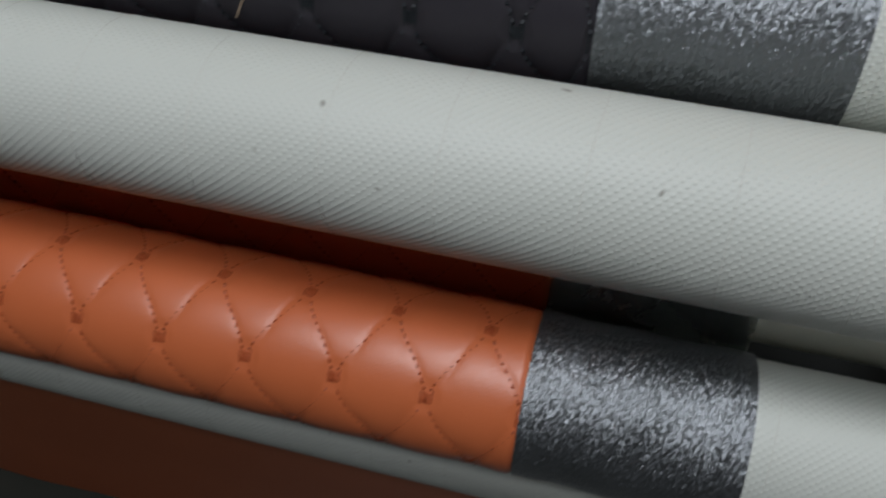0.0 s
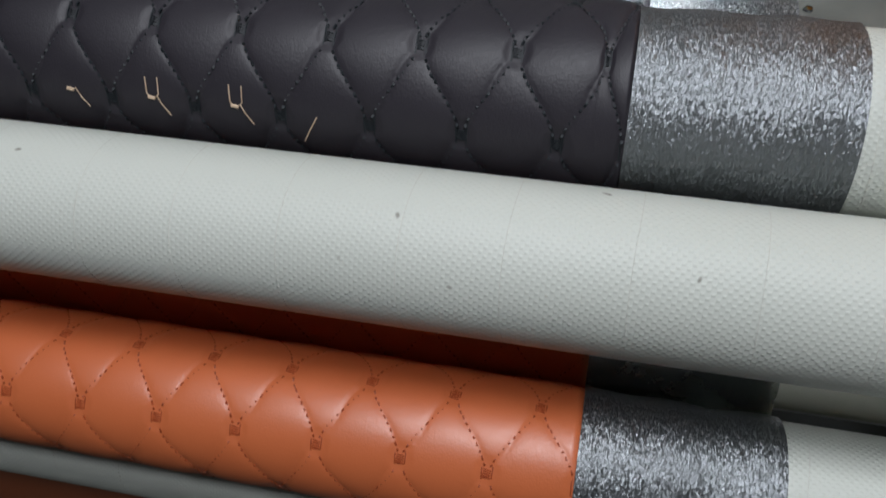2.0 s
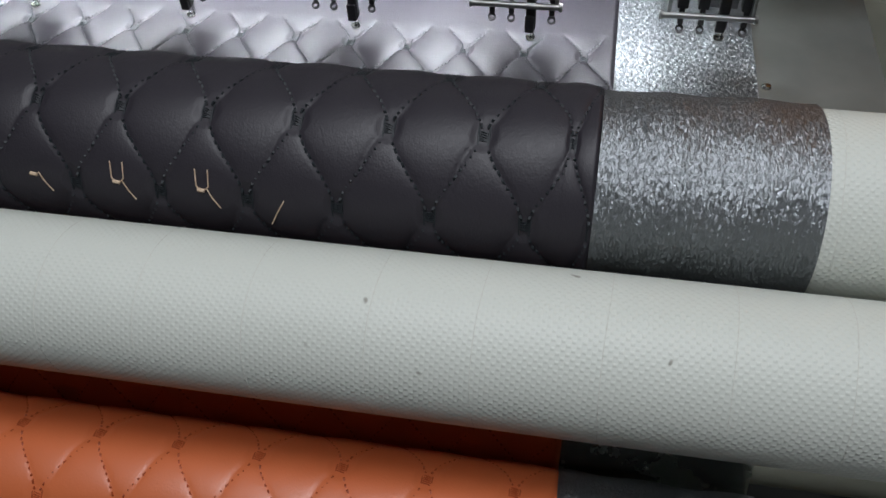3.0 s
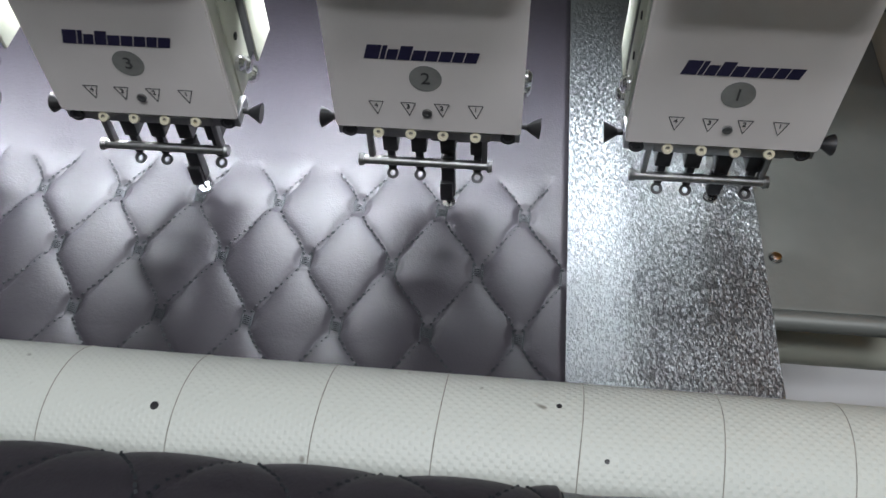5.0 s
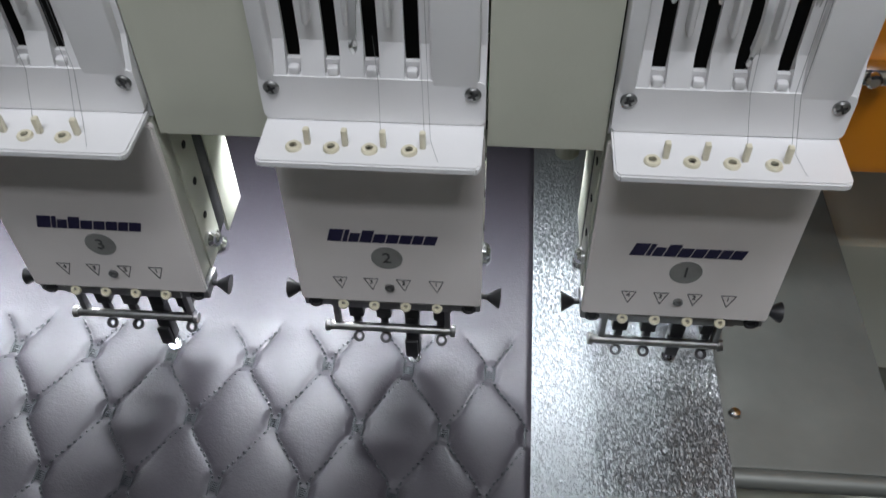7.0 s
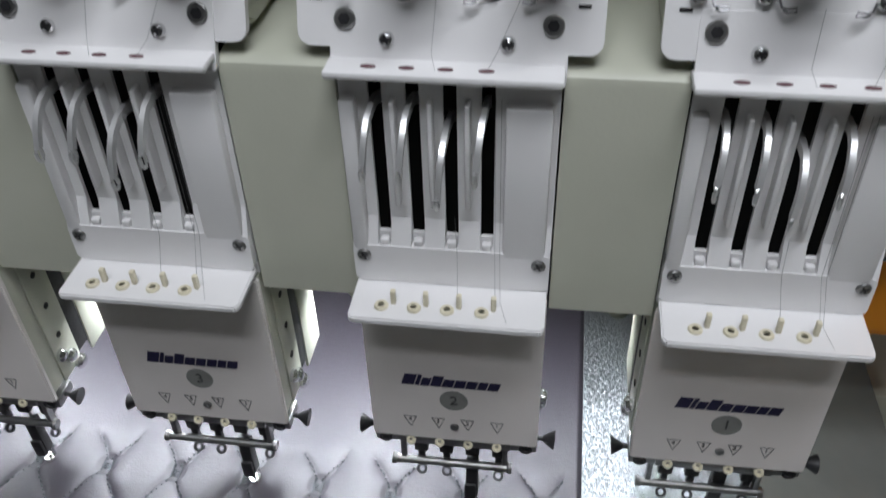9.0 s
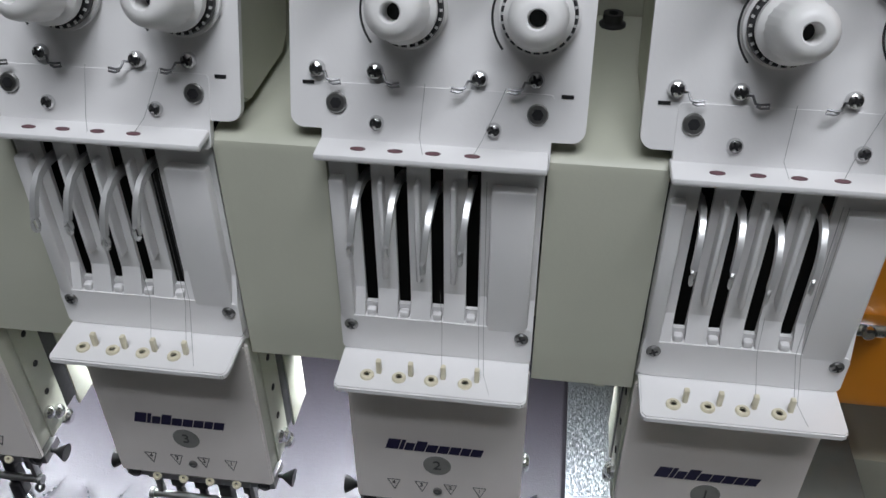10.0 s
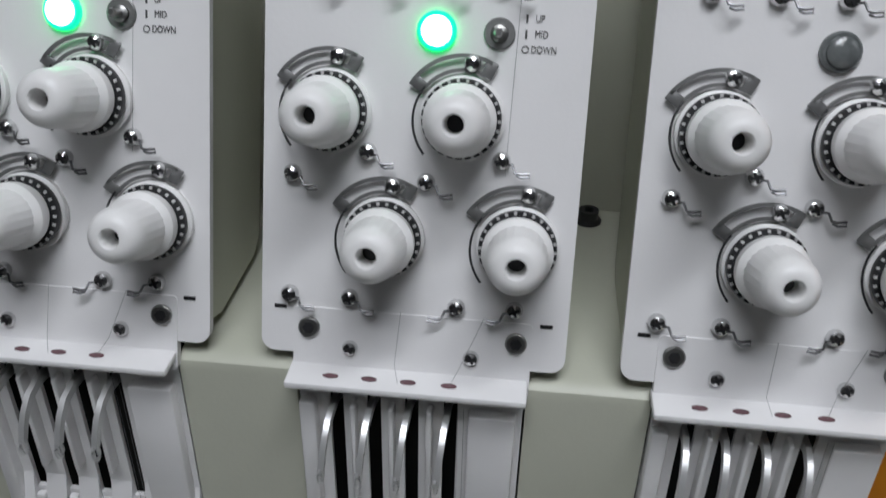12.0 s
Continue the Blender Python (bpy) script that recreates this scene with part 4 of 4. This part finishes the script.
    part("washer", bm, bracket_grey, sw, "flat grey washer")
    for z, word in ((0.4773, "UP"), (0.4718, "MID"), (0.4663, "DOWN")):
        w = {"UP": 0.0438, "MID": 0.0447, "DOWN": 0.0460}[word]
        text_mesh("switch_label", word, 0.0040, BOARD @ Matrix.Translation((w, -0.0002, (z - 0.355) / math.cos(LEAN))) @ Matrix.Diagonal((0.74, 1, 1, 1)), ink, brd)
        bm = bmesh.new()
        if word != "DOWN":
            box(bm, 0.0384, 0.0392, -0.0003, 0.0, -0.0016, 0.0016, 0.0, BOARD @ Matrix.Translation((0, 0, (z - 0.355) / math.cos(LEAN))))
        else:
            wire(bm, [BOARD @ Vector((0.0388 + 0.0013 * math.cos(a), -0.0003, (z - 0.355) / math.cos(LEAN) + 0.0013 * math.sin(a))) for a in np.linspace(0, 2 * math.pi, 12, endpoint=False)], 0.0002, 4, True)
        part("position_mark", bm, ink, brd)
    for x, z in ((-0.0455, 0.4890), (-0.0205, 0.4890), (0.0045, 0.4890), (0.0295, 0.4890)):
        guide(h, x, z, 1)
    # housing behind the board
    bm = bmesh.new()
    prof = [(0.004, -0.004), (0.022, -0.0075), (0.072, 0.010), (0.080, 0.020), (0.080, 0.195), (0.004, 0.197)]
    f = [bm.verts.new(BOARD @ Vector((-0.0620, y, z))) for y, z in prof]
    b = [bm.verts.new(BOARD @ Vector((0.0620, y, z))) for y, z in prof]
    bm.faces.new(f)
    bm.faces.new(b[::-1])
    for i in range(6):
        bm.faces.new((f[i], f[(i + 1) % 6], b[(i + 1) % 6], b[i]))
    bmesh.ops.bevel(bm, geom=list(bm.edges), offset=0.002, segments=3, affect="EDGES")
    part("housing", bm, cream, h, "cream painted head housing")
    # arm from the case back to the beam
    bm = bmesh.new()
    box(bm, -0.0430, 0.0430, 0.008, 0.0195, 0.2095, 0.330, 0.001)
    box(bm, -0.0430, 0.0430, 0.0005, 0.070, 0.1700, 0.2085, 0.002)
    part("arm", bm, cream, h)
    # hidden block added to cast the work light's shadow in front of the foot
    bm = bmesh.new()
    box(bm, -0.0035, 0.0215, 0.0140, 0.0260, 0.0500, 0.0940, 0.0015)
    part("foot_drive", bm, bracket_steel, h, "added dark block that shades the fabric before the foot")
    bm = bmesh.new()
    box(bm, -0.003, 0.021, 0.043, 0.057, 0.1025, 0.1085, 0.001)
    wl = part("work_lamp", bm, lamp_glow, h, "small white work light")
    bm = bmesh.new()
    box(bm, 0.005, 0.013, 0.046, 0.054, 0.1085, 0.1705, 0.0006)
    part("lamp_stem", bm, dull_steel, wl)
    # threads running down the face
    runs = ([on_board(-0.0045, 0.3640, 0.005), on_board(-0.0062, 0.3420, 0.005), (-0.004, -0.0200, 0.3390)],
            [on_board(0.0345, 0.4200, 0.006), on_board(0.0365, 0.5000, 0.006)],
            [on_board(0.0300, 0.3640, 0.005), on_board(0.0212, 0.3430, 0.004), (0.0174, -0.0195, 0.3390)],
            [(0.0215, -0.0180, 0.326), (0.0222, -0.0185, 0.240), (0.0238, -0.0315, 0.2200)],
            [(0.0240, -0.0180, 0.326), (0.0246, -0.0185, 0.240), (0.0262, -0.0300, 0.2180), (0.0300, -0.0400, 0.2150), (0.0340, -0.0180, 0.195)],
            [(0.0030, -0.0190, 0.262), (0.0040, -0.0200, 0.240), (0.0052, -0.0310, 0.2235)])
    for run in runs:
        part("thread", wire(bmesh.new(), run, 0.00011, 4), thread_thin, h, "thin grey sewing thread")
    return h


base = build_head()
heads = [base]
for k in range(1, HEADS):
    heads.append(copy_thing(base, pose(-k * P, 0, 0)))
for k, h in enumerate(heads):
    cov = [c for c in h.children if c.name.startswith("needle_cover")][0]
    text_mesh("head_number", str(k + 1), 0.0105, Matrix.Translation((0.0, -0.01695, 0.1262)), ink, cov)
    for j, x in enumerate(SLOTS):
        ob = shared("takeup_lever", LEVER, h, pose(x - 0.0012, -0.014, 0.3010), "polished steel take-up lever")
        if j == 2:
            MOVERS["lever"].append((ob, x - 0.0012))
    ft = shared("presser_foot", FOOT, h, pose(0.0088, 0, 0), "black presser foot block")
    shared("foot_ring", FOOT_RING, ft, Matrix(), "bright steel foot ring")
    shared("needle", NEEDLE, ft, Matrix())
    if k == 0:
        for c in h.children:
            if c.name.startswith("signal_lamp"):
                for q in (c, *c.children):
                    q.data = q.data.copy()
                    q.data.materials.clear()
                    q.data.materials.append(lens_dark)
                tagged(c, "unlit dark signal lamp")
    if k > 0:
        MOVERS["foot"].append((ft, 0.0088))
    else:
        ft.matrix_local = pose(0.0090, 0, 0.026)

# loose pale threads on the grey web
tails = thing("thread_tails", "loose pale thread tails on the dark leather", "thread")
for i, x in enumerate((-0.3822, -0.3340, -0.2863)):
    bm = bmesh.new()
    cy, cz, r = D_[0], D_[1], D_[2] + 0.0046

    def on_roll(u, s):
        a = radians(159) + s / r
        return (u, cy + r * math.cos(a), cz + r * math.sin(a))

    if i:
        wire(bm, [on_roll(x - 0.0030, -0.011), on_roll(x - 0.0026, -0.002), on_roll(x - 0.001, 0.0), on_roll(x + 0.002, 0.0), on_roll(x + 0.0042, -0.002), on_roll(x + 0.0040, -0.011)], 0.0004, 5)
    wire(bm, [on_roll(x + 0.0030, -0.001), on_roll(x + 0.0055, 0.004), on_roll(x + 0.0095, 0.010)], 0.00035, 5)
    wire(bm, [on_roll(x - 0.002, 0.0), on_roll(x + 0.002, 0.0006)], 0.0010, 6)
    part("tail", bm, thread_pale, tails)
bm = bmesh.new()
wire(bm, [on_roll(-0.2493, 0.0175), on_roll(-0.2455, 0.010), on_roll(-0.2411, 0.002)], 0.0004, 5)
part("tail", bm, thread_pale, tails)

bm = bmesh.new()
wire(bm, [(-0.3814, 0.0181, 0.0046), (-0.3806, 0.0120, 0.0050), (-0.3803, 0.0060, 0.0050), (-0.3784, 0.0010, 0.0048), (-0.3772, -0.0020, 0.0046)], 0.0004, 5)
solid("thread_scrap", bm, thread_grey, "short dark thread scrap lying on the leather", "thread")

# orange control box beside the last head
cb = thing("control_box", "orange painted metal control box beside the heads", "control box")
part("box_body", box(bmesh.new(), 0.066, 0.60, 0.055, 0.26, 0.130, 0.62, 0.010), orange_paint, cb)
bm = bmesh.new()
box(bm, LATCH[0] - 0.009, LATCH[0] + 0.009, 0.045, 0.055, LATCH[1] - 0.005, LATCH[1] + 0.005, 0.002)
turned(bm, [(0.004, 0), (0.004, 0.003), (0.0025, 0.004)], aim((LATCH[0] - 0.002, 0.045, LATCH[1]), (0, -1, 0)), 14)
part("latch", bm, chrome, cb, "chrome latch")
part("leg", box(bmesh.new(), 0.46, 0.52, 0.12, 0.20, Z_FLOOR, 0.132, 0.004), cream, cb)

# lower tray and its tube, seen past the end of the fabric
bm = bmesh.new()
rod(bm, (RX0 - 0.03, -0.014, -0.100), (RX1 + 0.03, -0.014, -0.100), 0.013, 20)
solid("cross_tube", bm, cream, "cream painted steel cross tube under the bed", "machine frame")
tray = thing("lower_tray", "white painted sheet-metal tray under the rollers", "machine tray")
part("sheet", box(bmesh.new(), RX0, RX1 + 0.02, -0.20, 0.50, -0.306, -0.300, 0.001), white, tray)
for y in (-0.203, 0.503):
    part("rim", box(bmesh.new(), RX0, RX1 + 0.02, y - 0.003, y + 0.003, -0.312, -0.282, 0.001), white, tray)
for x in (-0.9, -0.3, 0.3):
    part("bracket", box(bmesh.new(), x - 0.015, x + 0.015, 0.150, 0.220, -0.3005, -0.1605, 0.002), cream, tray)


def motions():
    """Levers and presser feet of the stitching needles."""
    low = (0.3, 1.45, 2.5, 3.55, 4.6, 5.7, 6.75, 7.85, 8.6, 9.35, 10.4, 11.5)
    ts = [0.1 * i for i in range(121)]

    def swing(t):
        d = min(abs(t - q) for q in low)
        return 0.5 + 0.5 * math.cos(2 * math.pi * min(d / 1.05, 0.5))

    rows_l = [(t, swing(t)) for t in ts]
    for ob, x in MOVERS["lever"]:
        walk(ob, [(t, pose(x, -0.014, 0.3010) @ Matrix.Translation(LEVER_PIVOT) @ Matrix.Rotation(radians(40 * s), 4, "X") @ Matrix.Translation(-LEVER_PIVOT)) for t, s in rows_l])
    lift = ((0.0, 0.0), (0.5, 0.024), (1.0, 0.0), (1.6, 0.0), (2.1, 0.022), (2.5, 0.006), (2.8, 0.006), (3.0, 0.014), (3.2, 0.020), (3.5, 0.020), (3.6, 0.008), (3.7, 0.0), (4.2, 0.0), (4.7, 0.026), (5.1, 0.002), (5.6, 0.0), (5.7, 0.003), (5.8, 0.009), (5.9, 0.015), (6.0, 0.021), (6.1, 0.027), (6.2, 0.024), (6.3, 0.012), (6.4, 0.005), (6.5, 0.0), (6.8, 0.0), (7.0, 0.010), (7.2, 0.020), (7.5, 0.026), (8.0, 0.0), (8.4, 0.022), (8.8, 0.0), (9.2, 0.0), (9.7, 0.026), (10.3, 0.0), (10.8, 0.026), (11.4, 0.0), (12.0, 0.026))
    for ob, x in MOVERS["foot"]:
        walk(ob, [(t, pose(x, 0, d)) for t, d in lift])


motions()
